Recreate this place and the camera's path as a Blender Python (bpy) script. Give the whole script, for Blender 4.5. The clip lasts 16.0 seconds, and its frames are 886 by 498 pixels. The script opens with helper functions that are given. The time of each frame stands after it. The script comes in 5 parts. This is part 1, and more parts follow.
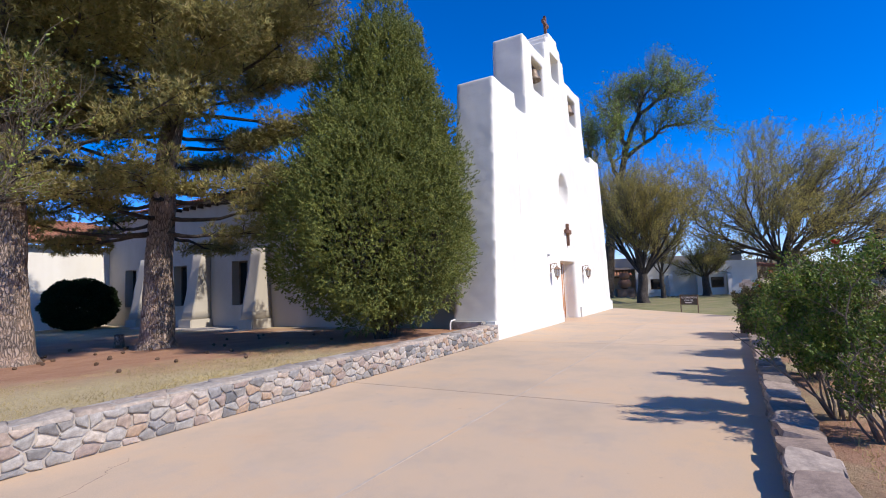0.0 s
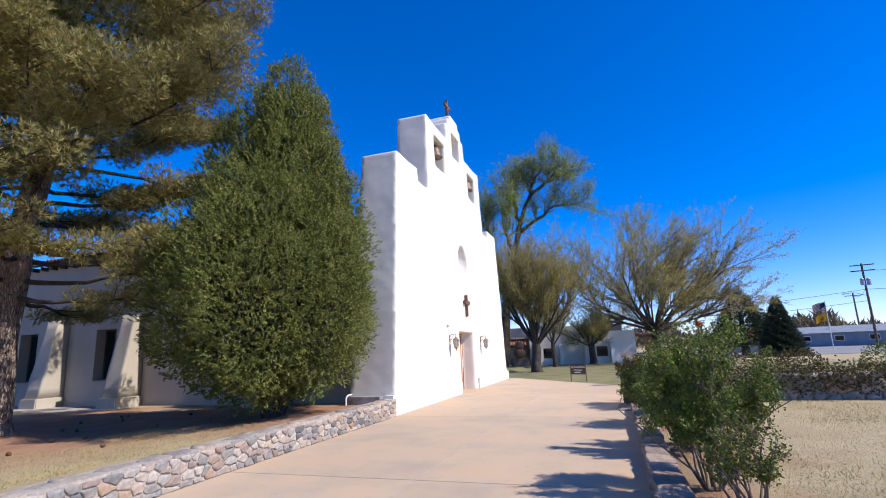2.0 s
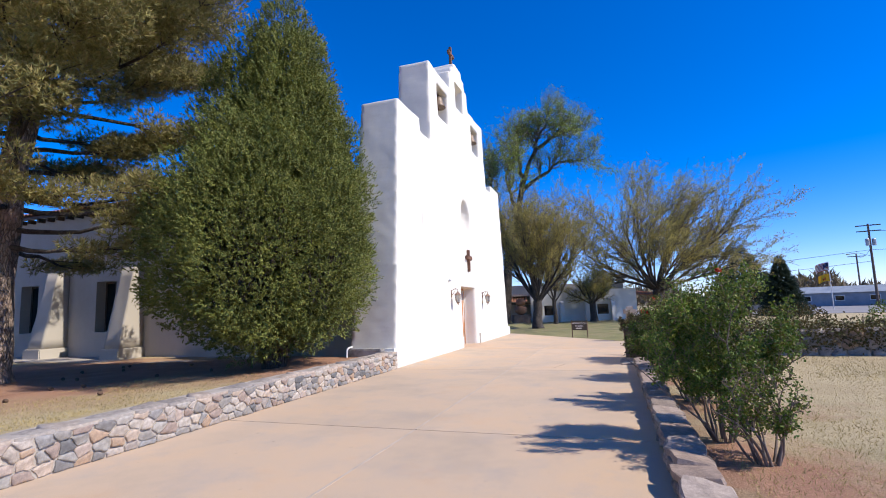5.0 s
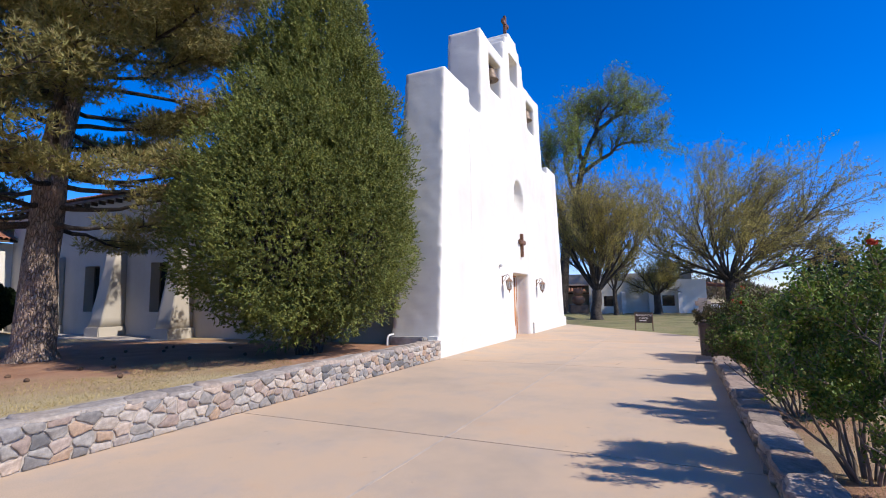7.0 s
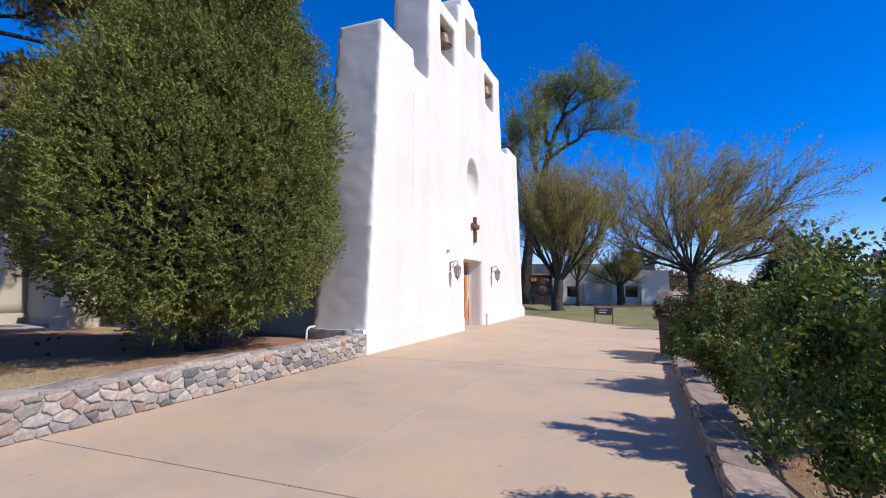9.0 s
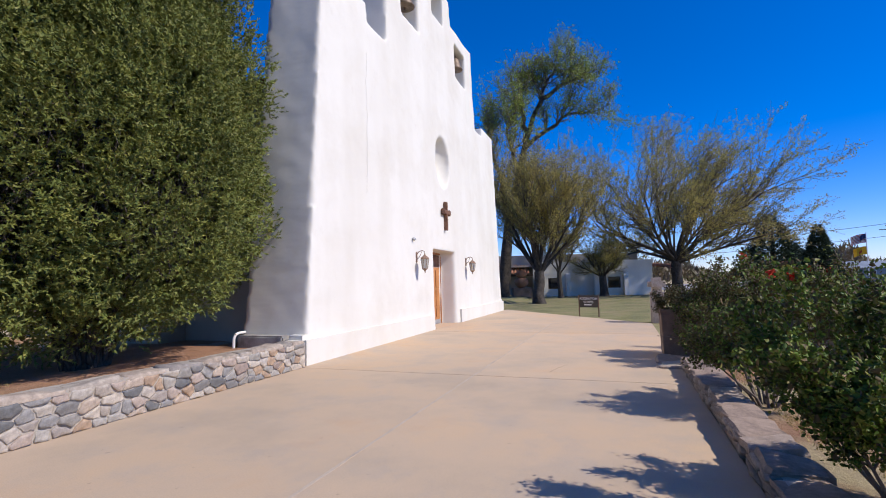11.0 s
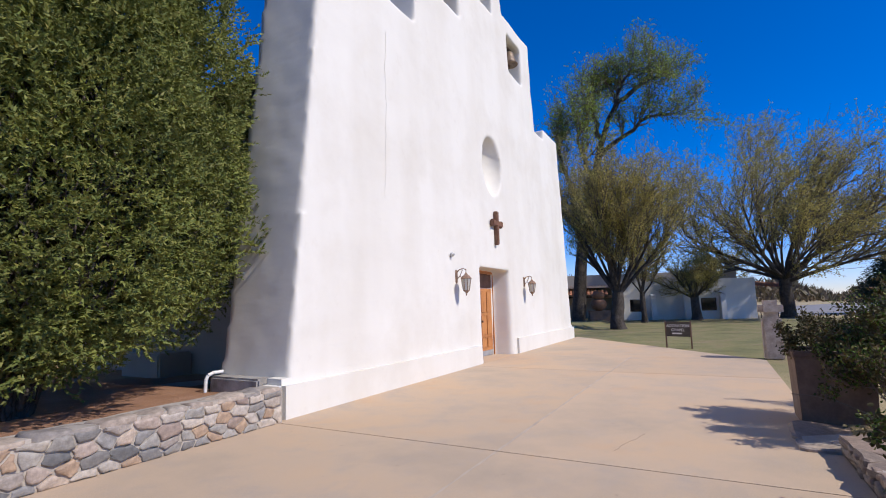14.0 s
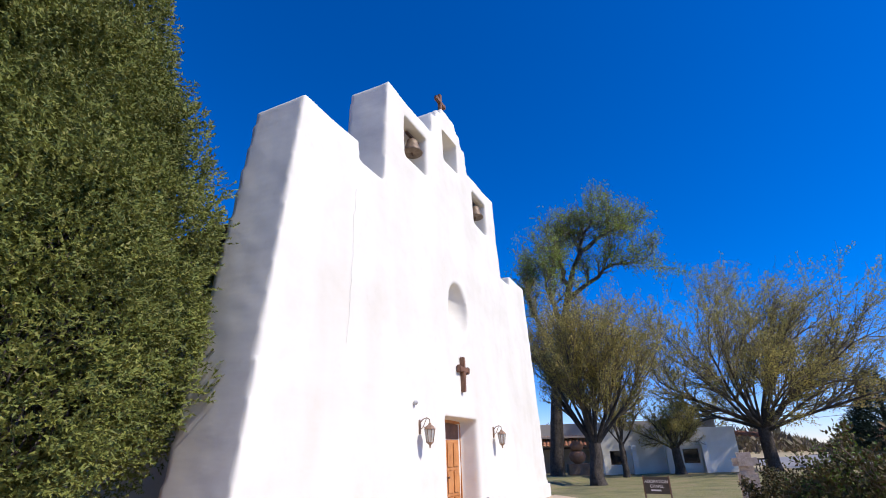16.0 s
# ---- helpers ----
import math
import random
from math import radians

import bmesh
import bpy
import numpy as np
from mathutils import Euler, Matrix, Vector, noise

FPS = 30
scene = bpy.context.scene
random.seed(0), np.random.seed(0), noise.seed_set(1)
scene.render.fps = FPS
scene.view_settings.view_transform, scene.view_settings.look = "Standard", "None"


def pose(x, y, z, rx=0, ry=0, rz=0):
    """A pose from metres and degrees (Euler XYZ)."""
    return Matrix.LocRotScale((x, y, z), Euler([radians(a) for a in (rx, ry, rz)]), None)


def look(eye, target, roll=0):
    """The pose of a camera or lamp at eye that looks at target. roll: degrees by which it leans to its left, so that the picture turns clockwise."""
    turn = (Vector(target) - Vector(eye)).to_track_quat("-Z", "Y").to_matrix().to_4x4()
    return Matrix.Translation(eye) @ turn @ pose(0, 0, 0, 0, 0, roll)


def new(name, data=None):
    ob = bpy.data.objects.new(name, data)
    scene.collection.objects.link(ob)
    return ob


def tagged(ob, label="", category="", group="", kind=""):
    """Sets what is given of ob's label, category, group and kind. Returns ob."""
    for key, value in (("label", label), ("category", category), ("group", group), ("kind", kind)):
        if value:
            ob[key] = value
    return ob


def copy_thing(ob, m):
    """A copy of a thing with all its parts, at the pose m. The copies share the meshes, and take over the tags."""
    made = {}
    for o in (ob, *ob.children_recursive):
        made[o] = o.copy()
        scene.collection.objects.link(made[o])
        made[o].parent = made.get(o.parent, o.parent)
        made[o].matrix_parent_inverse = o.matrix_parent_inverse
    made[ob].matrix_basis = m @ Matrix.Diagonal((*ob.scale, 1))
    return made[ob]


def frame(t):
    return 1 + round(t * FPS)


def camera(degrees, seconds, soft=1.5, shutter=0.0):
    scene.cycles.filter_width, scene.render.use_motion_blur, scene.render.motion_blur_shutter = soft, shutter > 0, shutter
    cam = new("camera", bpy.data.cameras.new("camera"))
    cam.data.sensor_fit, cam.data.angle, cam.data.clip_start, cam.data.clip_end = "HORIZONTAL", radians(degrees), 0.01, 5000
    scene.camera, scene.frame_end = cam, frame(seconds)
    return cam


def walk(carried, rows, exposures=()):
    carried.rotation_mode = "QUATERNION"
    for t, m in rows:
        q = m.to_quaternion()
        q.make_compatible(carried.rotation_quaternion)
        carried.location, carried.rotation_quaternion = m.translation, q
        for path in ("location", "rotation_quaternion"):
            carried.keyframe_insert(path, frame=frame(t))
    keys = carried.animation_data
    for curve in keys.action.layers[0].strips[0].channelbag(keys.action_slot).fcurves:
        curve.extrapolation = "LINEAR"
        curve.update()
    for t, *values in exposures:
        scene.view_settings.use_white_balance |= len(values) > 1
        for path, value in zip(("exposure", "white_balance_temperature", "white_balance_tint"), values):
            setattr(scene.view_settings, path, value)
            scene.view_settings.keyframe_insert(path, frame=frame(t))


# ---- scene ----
cam = camera(83.5, 16.0, soft=1.0)
PATH = [
    (0, (0.333, -0.675, 1.656), (0.009, 1.293, 1.805), -2.2),
    (0.5, (0.309, -0.582, 1.691), (0.034, 1.391, 1.866), -3.6),
    (1, (0.294, -0.556, 1.728), (0.146, 1.43, 1.907), -3.5),
    (1.5, (0.294, -0.621, 1.764), (0.308, 1.359, 2.046), -3.1),
    (2, (0.341, -0.654, 1.769), (0.424, 1.303, 2.169), -2.4),
    (2.5, (0.403, -0.657, 1.734), (0.508, 1.292, 2.173), -2.3),
    (3, (0.402, -0.683, 1.745), (0.448, 1.272, 2.166), -2.6),
    (3.5, (0.41, -0.713, 1.728), (0.44, 1.252, 2.102), -2.6),
    (4, (0.385, -0.623, 1.717), (0.474, 1.349, 2.042), -2.3),
    (6.5, (0.333, 0.634, 1.557), (0.258, 2.626, 1.726), -0.5),
    (7, (0.569, 1.022, 1.584), (0.414, 3.007, 1.779), -0.7),
    (7.5, (0.732, 1.463, 1.583), (0.617, 3.452, 1.766), -0.3),
    (8, (1.04, 1.879, 1.579), (0.978, 3.871, 1.75), 0.2),
    (10.5, (1.638, 4.474, 1.509), (1.637, 6.47, 1.638), -0.8),
    (11, (1.819, 4.942, 1.494), (1.856, 6.938, 1.623), -1.3),
    (11.5, (2.014, 5.398, 1.483), (2.043, 7.393, 1.622), 0.2),
    (12, (2.265, 5.831, 1.513), (2.315, 7.824, 1.669), -1.1),
    (12.5, (2.297, 6.319, 1.5), (2.305, 8.308, 1.711), -1.0),
    (13, (2.486, 6.779, 1.51), (2.355, 8.755, 1.792), -1.7),
    (13.5, (2.561, 7.187, 1.51), (2.348, 9.154, 1.803), -2.3),
    (14, (2.632, 7.439, 1.548), (2.363, 9.409, 1.769), -1.4),
    (14.5, (2.75, 7.461, 1.565), (2.553, 9.431, 1.847), -1.8),
    (15, (2.812, 7.375, 1.568), (2.586, 9.303, 2.052), -1.4),
    (15.5, (2.869, 7.323, 1.576), (2.664, 9.19, 2.263), -1.0),
    (16, (2.91, 7.316, 1.579), (2.767, 9.157, 2.347), -1.7),
]
EXPOSURES = [(t, e, 6350, 13) for t, e in ((0, 0.16), (2.5, 0.28), (4, 0.28), (6.5, 0.14), (8, 0.1), (10.5, -0.06), (12.5, -0.1), (14.5, -0.18), (15, -0.08), (16, 0.07))]
walk(cam, [(t, look(eye, target, roll)) for t, eye, target, roll in PATH], EXPOSURES)


# ---- light ----
SUN_AZ = radians(-23.0)      # the way towards the sun, in the plan
SUN_EL = radians(44)
to_sun = Vector((math.cos(SUN_EL) * math.cos(SUN_AZ), math.cos(SUN_EL) * math.sin(SUN_AZ), math.sin(SUN_EL)))
world = bpy.data.worlds.new("sky")
scene.world = world
world.use_nodes = True
wn, wl = world.node_tree.nodes, world.node_tree.links
sky = wn.new("ShaderNodeTexSky")
sky.sky_type, sky.sun_disc = "NISHITA", False
sky.sun_elevation, sky.sun_rotation = SUN_EL, math.pi / 2 - SUN_AZ
sky.altitude, sky.air_density, sky.dust_density, sky.ozone_density = 1400, 1.0, 0.0, 3.2
sat = wn.new("ShaderNodeHueSaturation")
sat.inputs["Saturation"].default_value = 1.5
clear = wn.new("ShaderNodeMix")                 # the clear blue of dry high air
clear.data_type, clear.blend_type = "RGBA", "MULTIPLY"
clear.inputs[0].default_value, clear.inputs[7].default_value = 1.0, (0.89, 0.885, 1.29, 1)
wl.new(sky.outputs[0], sat.inputs["Color"])
wl.new(sat.outputs[0], clear.inputs[6])
wl.new(clear.outputs[2], wn["Background"].inputs["Color"])
wn["Background"].inputs["Strength"].default_value = 0.137
sun = new("sun", bpy.data.lights.new("sun", "SUN"))
sun.data.energy, sun.data.angle, sun.data.color = 4.9, radians(0.53), (1.0, 0.925, 0.81)
sun.matrix_world = look((0, 0, 40), Vector((0, 0, 40)) - to_sun)


# ---- materials ----
def shader(name, rough=0.8, metal=0.0):
    m = bpy.data.materials.new(name)
    m.use_nodes = True
    b = m.node_tree.nodes["Principled BSDF"]
    b.inputs["Roughness"].default_value, b.inputs["Metallic"].default_value = rough, metal
    return m, m.node_tree.nodes, m.node_tree.links, b


def noise_of(n, l, coord, scale, detail=4, rough=0.6):
    t = n.new("ShaderNodeTexNoise")
    t.inputs["Scale"].default_value, t.inputs["Detail"].default_value, t.inputs["Roughness"].default_value = scale, detail, rough
    l.new(coord, t.inputs["Vector"])
    return t.outputs["Fac"]


def ramp_of(n, l, fac, *stops):
    r = n.new("ShaderNodeValToRGB")
    e = r.color_ramp.elements
    while len(e) < len(stops):
        e.new(0.5)
    for k, (p, c) in zip(e, stops):
        k.position, k.color = p, (*c, 1)
    l.new(fac, r.inputs[0])
    return r.outputs[0]


def mix_of(n, l, fac, a, b, kind="MIX"):
    x = n.new("ShaderNodeMix")
    x.data_type, x.blend_type = "RGBA", kind
    for value, slot in ((fac, x.inputs[0]), (a, x.inputs[6]), (b, x.inputs[7])):
        if isinstance(value, (int, float)):
            slot.default_value = value
        elif isinstance(value, tuple):
            slot.default_value = (*value, 1)
        else:
            l.new(value, slot)
    return x.outputs[2]


def bump_of(n, l, b, height, strength, distance):
    k = n.new("ShaderNodeBump")
    k.inputs["Strength"].default_value, k.inputs["Distance"].default_value = strength, distance
    l.new(height, k.inputs["Height"])
    l.new(k.outputs[0], b.inputs["Normal"])


def surface(name, dark, mid, light, big=0.6, fine=14.0, rough=0.85, bump=0.4, depth=0.01, metal=0.0, vary=0.0, space="Object"):
    """A two-scale surface: broad stains and fine grain. vary: how far the tone differs from piece to piece."""
    m, n, l, b = shader(name, rough, metal)
    co = n.new("ShaderNodeTexCoord").outputs[space]
    col = ramp_of(n, l, noise_of(n, l, co, big, 5), (0.3, dark), (0.5, mid), (0.7, light))
    grain = noise_of(n, l, co, fine, 6, 0.7)
    col = mix_of(n, l, 0.5, col, ramp_of(n, l, grain, (0.25, (0.55, 0.55, 0.55)), (0.75, (1, 1, 1))), "MULTIPLY")
    if vary:
        rnd = n.new("ShaderNodeObjectInfo").outputs["Random"]
        col = mix_of(n, l, 1.0, col, ramp_of(n, l, rnd, (0.0, (1 - vary,) * 3), (1.0, (1 + vary * 0.3,) * 3)), "MULTIPLY")
    l.new(col, b.inputs["Base Color"])
    bump_of(n, l, b, grain, bump, depth)
    return m


def foliage(name, *cols, through_light=0.14, rough=0.6):
    """Leaves: tone by island, some light passing through."""
    m, n, l, b = shader(name, rough)
    isl = n.new("ShaderNodeNewGeometry").outputs["Random Per Island"]
    col = ramp_of(n, l, isl, *[(k / max(1, len(cols) - 1), c) for k, c in enumerate(cols)])
    co = n.new("ShaderNodeTexCoord").outputs["Object"]
    col = mix_of(n, l, 1.0, col, ramp_of(n, l, noise_of(n, l, co, 1.3, 3), (0.3, (0.6, 0.6, 0.55)), (0.7, (1.15, 1.12, 1.0))), "MULTIPLY")
    col = mix_of(n, l, 1.0, col, ramp_of(n, l, noise_of(n, l, co, 5.5, 2), (0.3, (0.72, 0.74, 0.7)), (0.7, (1.12, 1.1, 1.0))), "MULTIPLY")
    b.inputs["Specular IOR Level"].default_value = 0.25
    l.new(col, b.inputs["Base Color"])
    tr, mx = n.new("ShaderNodeBsdfTranslucent"), n.new("ShaderNodeMixShader")
    l.new(col, tr.inputs["Color"])
    mx.inputs[0].default_value = through_light
    l.new(b.outputs[0], mx.inputs[1])
    l.new(tr.outputs[0], mx.inputs[2])
    l.new(mx.outputs[0], n["Material Output"].inputs["Surface"])
    return m


def stucco(name, base, stain, rough=0.9):
    """Hand-laid plaster: soft run-off streaks, broad patches, trowel waves and a fine grain."""
    m, n, l, b = shader(name, rough)
    co = n.new("ShaderNodeTexCoord").outputs["Object"]
    mp = n.new("ShaderNodeMapping")
    mp.inputs["Scale"].default_value = (0.9, 0.9, 0.16)
    l.new(co, mp.inputs[0])
    streak = noise_of(n, l, mp.outputs[0], 1.0, 4, 0.5)
    patch = noise_of(n, l, co, 0.55, 6, 0.65)
    spot = noise_of(n, l, co, 3.4, 5, 0.7)
    col = mix_of(n, l, ramp_of(n, l, streak, (0.42, (0, 0, 0)), (0.72, (0.42, 0.42, 0.42))), base, stain)
    col = mix_of(n, l, ramp_of(n, l, patch, (0.48, (0, 0, 0)), (0.7, (0.45, 0.45, 0.45))), col, stain)
    col = mix_of(n, l, ramp_of(n, l, spot, (0.6, (0, 0, 0)), (0.78, (0.4, 0.4, 0.4))), col, stain)
    l.new(col, b.inputs["Base Color"])
    mq = n.new("ShaderNodeMapping")
    mq.inputs["Scale"].default_value = (0.7, 0.7, 2.4)
    l.new(co, mq.inputs[0])
    h = n.new("ShaderNodeMath")
    h.operation = "ADD"
    l.new(noise_of(n, l, mq.outputs[0], 1.0, 3), h.inputs[0])
    fine = n.new("ShaderNodeMath")
    fine.operation = "MULTIPLY"
    fine.inputs[1].default_value = 0.16
    l.new(noise_of(n, l, co, 38, 5, 0.7), fine.inputs[0])
    l.new(fine.outputs[0], h.inputs[1])
    bump_of(n, l, b, h.outputs[0], 0.35, 0.022)
    return m


def grove(name):
    """Bark: long vertical furrows and plates."""
    m, n, l, b = shader(name, 0.95)
    co = n.new("ShaderNodeTexCoord").outputs["Object"]
    mp = n.new("ShaderNodeMapping")
    mp.inputs["Scale"].default_value = (17, 17, 4.2)
    warp = n.new("ShaderNodeTexNoise")
    warp.inputs["Scale"].default_value, warp.inputs["Detail"].default_value = 5.0, 5.0
    l.new(co, warp.inputs["Vector"])
    l.new(mix_of(n, l, 0.12, co, warp.outputs["Color"], "ADD"), mp.inputs[0])
    v = n.new("ShaderNodeTexVoronoi")
    v.feature = "DISTANCE_TO_EDGE"
    v.inputs["Scale"].default_value = 1.0
    l.new(mp.outputs[0], v.inputs["Vector"])
    return m, n, l, b, co, v.outputs["Distance"]


def bark(name, groove, plate, tint):
    m, n, l, b, co, edge = grove(name)
    col = ramp_of(n, l, edge, (0.0, groove), (0.06, tuple((g + p) / 2 for g, p in zip(groove, plate))), (0.3, plate))
    col = mix_of(n, l, ramp_of(n, l, noise_of(n, l, co, 3, 5), (0.45, (0, 0, 0)), (0.7, (0.8, 0.8, 0.8))), col, tint)
    l.new(col, b.inputs["Base Color"])
    bump_of(n, l, b, ramp_of(n, l, edge, (0.0, (0, 0, 0)), (0.25, (1, 1, 1))), 0.9, 0.04)
    return m


def worn_concrete(name):
    """Tan concrete: grey and rusty patches, small spots and a sandy grain."""
    m, n, l, b = shader(name, 0.85)
    co = n.new("ShaderNodeTexCoord").outputs["Object"]
    col = ramp_of(n, l, noise_of(n, l, co, 0.42, 6, 0.62), (0.32, (0.45, 0.355, 0.255)), (0.5, (0.56, 0.42, 0.285)), (0.66, (0.61, 0.43, 0.265)))
    grey = ramp_of(n, l, noise_of(n, l, co, 1.3, 6, 0.7), (0.5, (0, 0, 0)), (0.72, (0.6, 0.6, 0.6)))
    col = mix_of(n, l, grey, col, (0.43, 0.365, 0.30))
    rust = ramp_of(n, l, noise_of(n, l, co, 0.9, 5, 0.6), (0.58, (0, 0, 0)), (0.74, (0.5, 0.5, 0.5)))
    col = mix_of(n, l, rust, col, (0.58, 0.37, 0.21))
    spot = ramp_of(n, l, noise_of(n, l, co, 9, 3, 0.5), (0.70, (0, 0, 0)), (0.76, (0.45, 0.45, 0.45)))
    col = mix_of(n, l, spot, col, (0.26, 0.20, 0.15))
    grain = noise_of(n, l, co, 75, 6, 0.75)
    col = mix_of(n, l, 0.5, col, ramp_of(n, l, grain, (0.25, (0.6, 0.6, 0.6)), (0.75, (1.05, 1.05, 1.05))), "MULTIPLY")
    rnd = n.new("ShaderNodeObjectInfo").outputs["Random"]
    col = mix_of(n, l, 1.0, col, ramp_of(n, l, rnd, (0.0, (0.95, 0.95, 0.95)), (1.0, (1.02, 1.02, 1.02))), "MULTIPLY")
    l.new(col, b.inputs["Base Color"])
    bump_of(n, l, b, grain, 0.25, 0.004)
    return m


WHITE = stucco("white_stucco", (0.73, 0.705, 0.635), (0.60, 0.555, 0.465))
# white stucco dimmed: the side wall's shade is put into the colour
SHADE_STUCCO = stucco("shade_dimmed_stucco", (0.45, 0.41, 0.345), (0.34, 0.30, 0.24))
PLINTH = surface("weathered_plinth", (0.10, 0.09, 0.08), (0.32, 0.30, 0.28), (0.5, 0.48, 0.45), 1.8, 30)
CONCRETE = worn_concrete("tan_concrete")
JOINT = surface("dirty_joint", (0.14, 0.105, 0.08), (0.26, 0.2, 0.15), (0.34, 0.27, 0.2), 2, 40)
SEALANT = surface("pale_sealant", (0.40, 0.33, 0.255), (0.51, 0.415, 0.32), (0.57, 0.47, 0.365), 3, 40)
MORTAR = surface("grey_mortar", (0.34, 0.30, 0.255), (0.44, 0.39, 0.33), (0.53, 0.47, 0.40), 2.5, 60)
TANSTONE = surface("tan_rubble", (0.36, 0.285, 0.22), (0.50, 0.41, 0.325), (0.60, 0.50, 0.41), 5, 25, 0.9, 0.8, 0.03)
TILE = surface("terracotta_tile", (0.33, 0.13, 0.07), (0.45, 0.19, 0.10), (0.55, 0.28, 0.17), 2, 20, vary=0.2)
POT_CLAY = surface("dull_clay", (0.16, 0.105, 0.075), (0.22, 0.145, 0.10), (0.28, 0.19, 0.14), 3, 25, 0.9)
POT_RED = surface("orange_clay", (0.30, 0.15, 0.09), (0.38, 0.2, 0.12), (0.45, 0.26, 0.17), 3, 25, 0.9)
DOORWOOD = surface("orange_stained_wood", (0.42, 0.16, 0.045), (0.55, 0.23, 0.07), (0.62, 0.28, 0.09), 3, 30, 0.45, 0.2, 0.004)
DARKWOOD = surface("dark_wood", (0.05, 0.03, 0.02), (0.09, 0.055, 0.035), (0.14, 0.09, 0.06), 3, 30, 0.7)
CROSSWOOD = surface("brown_wood", (0.13, 0.06, 0.03), (0.20, 0.095, 0.05), (0.27, 0.14, 0.08), 4, 30, 0.6)
POLEWOOD = surface("weathered_pole_wood", (0.09, 0.06, 0.045), (0.14, 0.10, 0.075), (0.2, 0.15, 0.11), 3, 30)
IRON = surface("bronze_iron", (0.10, 0.06, 0.04), (0.15, 0.09, 0.06), (0.2, 0.13, 0.09), 6, 40, 0.5, metal=0.5)
BRONZE = surface("bell_bronze", (0.13, 0.09, 0.06), (0.22, 0.16, 0.11), (0.32, 0.25, 0.18), 5, 30, 0.55, metal=0.3)
COPPER = surface("aged_copper", (0.22, 0.14, 0.09), (0.32, 0.2, 0.13), (0.42, 0.29, 0.2), 8, 40, 0.55, metal=0.3)
ZINC = surface("grey_metal", (0.35, 0.36, 0.37), (0.45, 0.46, 0.47), (0.55, 0.56, 0.57), 4, 40, 0.5, metal=0.5)
PIPE = surface("white_pipe_paint", (0.7, 0.69, 0.66), (0.78, 0.77, 0.75), (0.82, 0.81, 0.8), 4, 40, 0.5)
PINEBARK = bark("pine_bark", (0.06, 0.043, 0.034), (0.36, 0.28, 0.225), (0.43, 0.30, 0.22))
GREYBARK = bark("grey_bark", (0.025, 0.02, 0.017), (0.085, 0.068, 0.055), (0.12, 0.10, 0.08))
TWIG = surface("twig_bark", (0.10, 0.077, 0.052), (0.155, 0.125, 0.085), (0.22, 0.18, 0.125), 2, 20)
ROSEWOOD = surface("rose_stem", (0.12, 0.085, 0.06), (0.2, 0.15, 0.11), (0.28, 0.22, 0.17), 5, 30)
NEEDLE = foliage("pine_needles", (0.21, 0.22, 0.085), (0.32, 0.30, 0.12), (0.39, 0.32, 0.14), (0.27, 0.28, 0.10), (0.42, 0.31, 0.17), through_light=0.25)
JUNIPER = foliage("juniper_scales", (0.11, 0.15, 0.038), (0.17, 0.205, 0.05), (0.24, 0.26, 0.065), (0.14, 0.18, 0.052), (0.30, 0.29, 0.095))
SPRUCE = foliage("spruce_needles", (0.045, 0.075, 0.06), (0.06, 0.09, 0.075), (0.035, 0.06, 0.045))
ROSELEAF = foliage("rose_leaves", (0.06, 0.12, 0.022), (0.105, 0.185, 0.032), (0.165, 0.255, 0.043), (0.235, 0.30, 0.06), (0.27, 0.235, 0.08), rough=0.5, through_light=0.2)
BROWNLEAF = foliage("browned_leaves", (0.09, 0.08, 0.03), (0.14, 0.10, 0.045), (0.08, 0.10, 0.03), (0.17, 0.12, 0.06))
BUDLEAF = foliage("olive_bud_leaves", (0.46, 0.42, 0.13), (0.60, 0.53, 0.20), (0.54, 0.44, 0.18), (0.40, 0.39, 0.12), through_light=0.4)
GREENLEAF = foliage("fresh_green_leaves", (0.26, 0.36, 0.07), (0.36, 0.46, 0.11), (0.40, 0.46, 0.14), through_light=0.3)
# near-black leaf tones: the shrub's shade is put into their colour
BOXLEAF = foliage("shade_darkened_leaves", (0.008, 0.02, 0.006), (0.014, 0.03, 0.008), (0.02, 0.036, 0.011), rough=0.9)
PETAL = foliage("red_petals", (0.6, 0.04, 0.03), (0.7, 0.09, 0.05))
STRAW = foliage("dry_grass", (0.5, 0.40, 0.2), (0.62, 0.5, 0.27), (0.46, 0.37, 0.18), (0.41, 0.345, 0.16))
CONE = surface("pine_cone", (0.07, 0.04, 0.025), (0.12, 0.07, 0.04), (0.18, 0.11, 0.07), 8, 60)
FLAG_A = surface("striped_cloth", (0.5, 0.12, 0.12), (0.55, 0.3, 0.32), (0.7, 0.68, 0.68), 2, 20)
FLAG_BLUE = surface("blue_cloth", (0.03, 0.05, 0.15), (0.04, 0.07, 0.2), (0.05, 0.08, 0.22), 2, 20)
FLAG_RED = surface("red_cloth", (0.5, 0.05, 0.05), (0.55, 0.07, 0.06), (0.6, 0.1, 0.08), 2, 20)
FLAG_YELLOW = surface("yellow_cloth", (0.7, 0.45, 0.03), (0.75, 0.5, 0.04), (0.8, 0.55, 0.06), 2, 20)
ASPHALT = surface("pale_asphalt", (0.22, 0.21, 0.20), (0.28, 0.27, 0.255), (0.33, 0.31, 0.29), 0.2, 20)
SIGNBLACK = surface("dark_brown_sign", (0.025, 0.02, 0.017), (0.035, 0.028, 0.024), (0.05, 0.04, 0.035), 5, 40, 0.5)
SIGNWHITE = surface("sign_white", (0.7, 0.69, 0.66), (0.78, 0.77, 0.75), (0.82, 0.81, 0.8), 4, 40, 0.6)
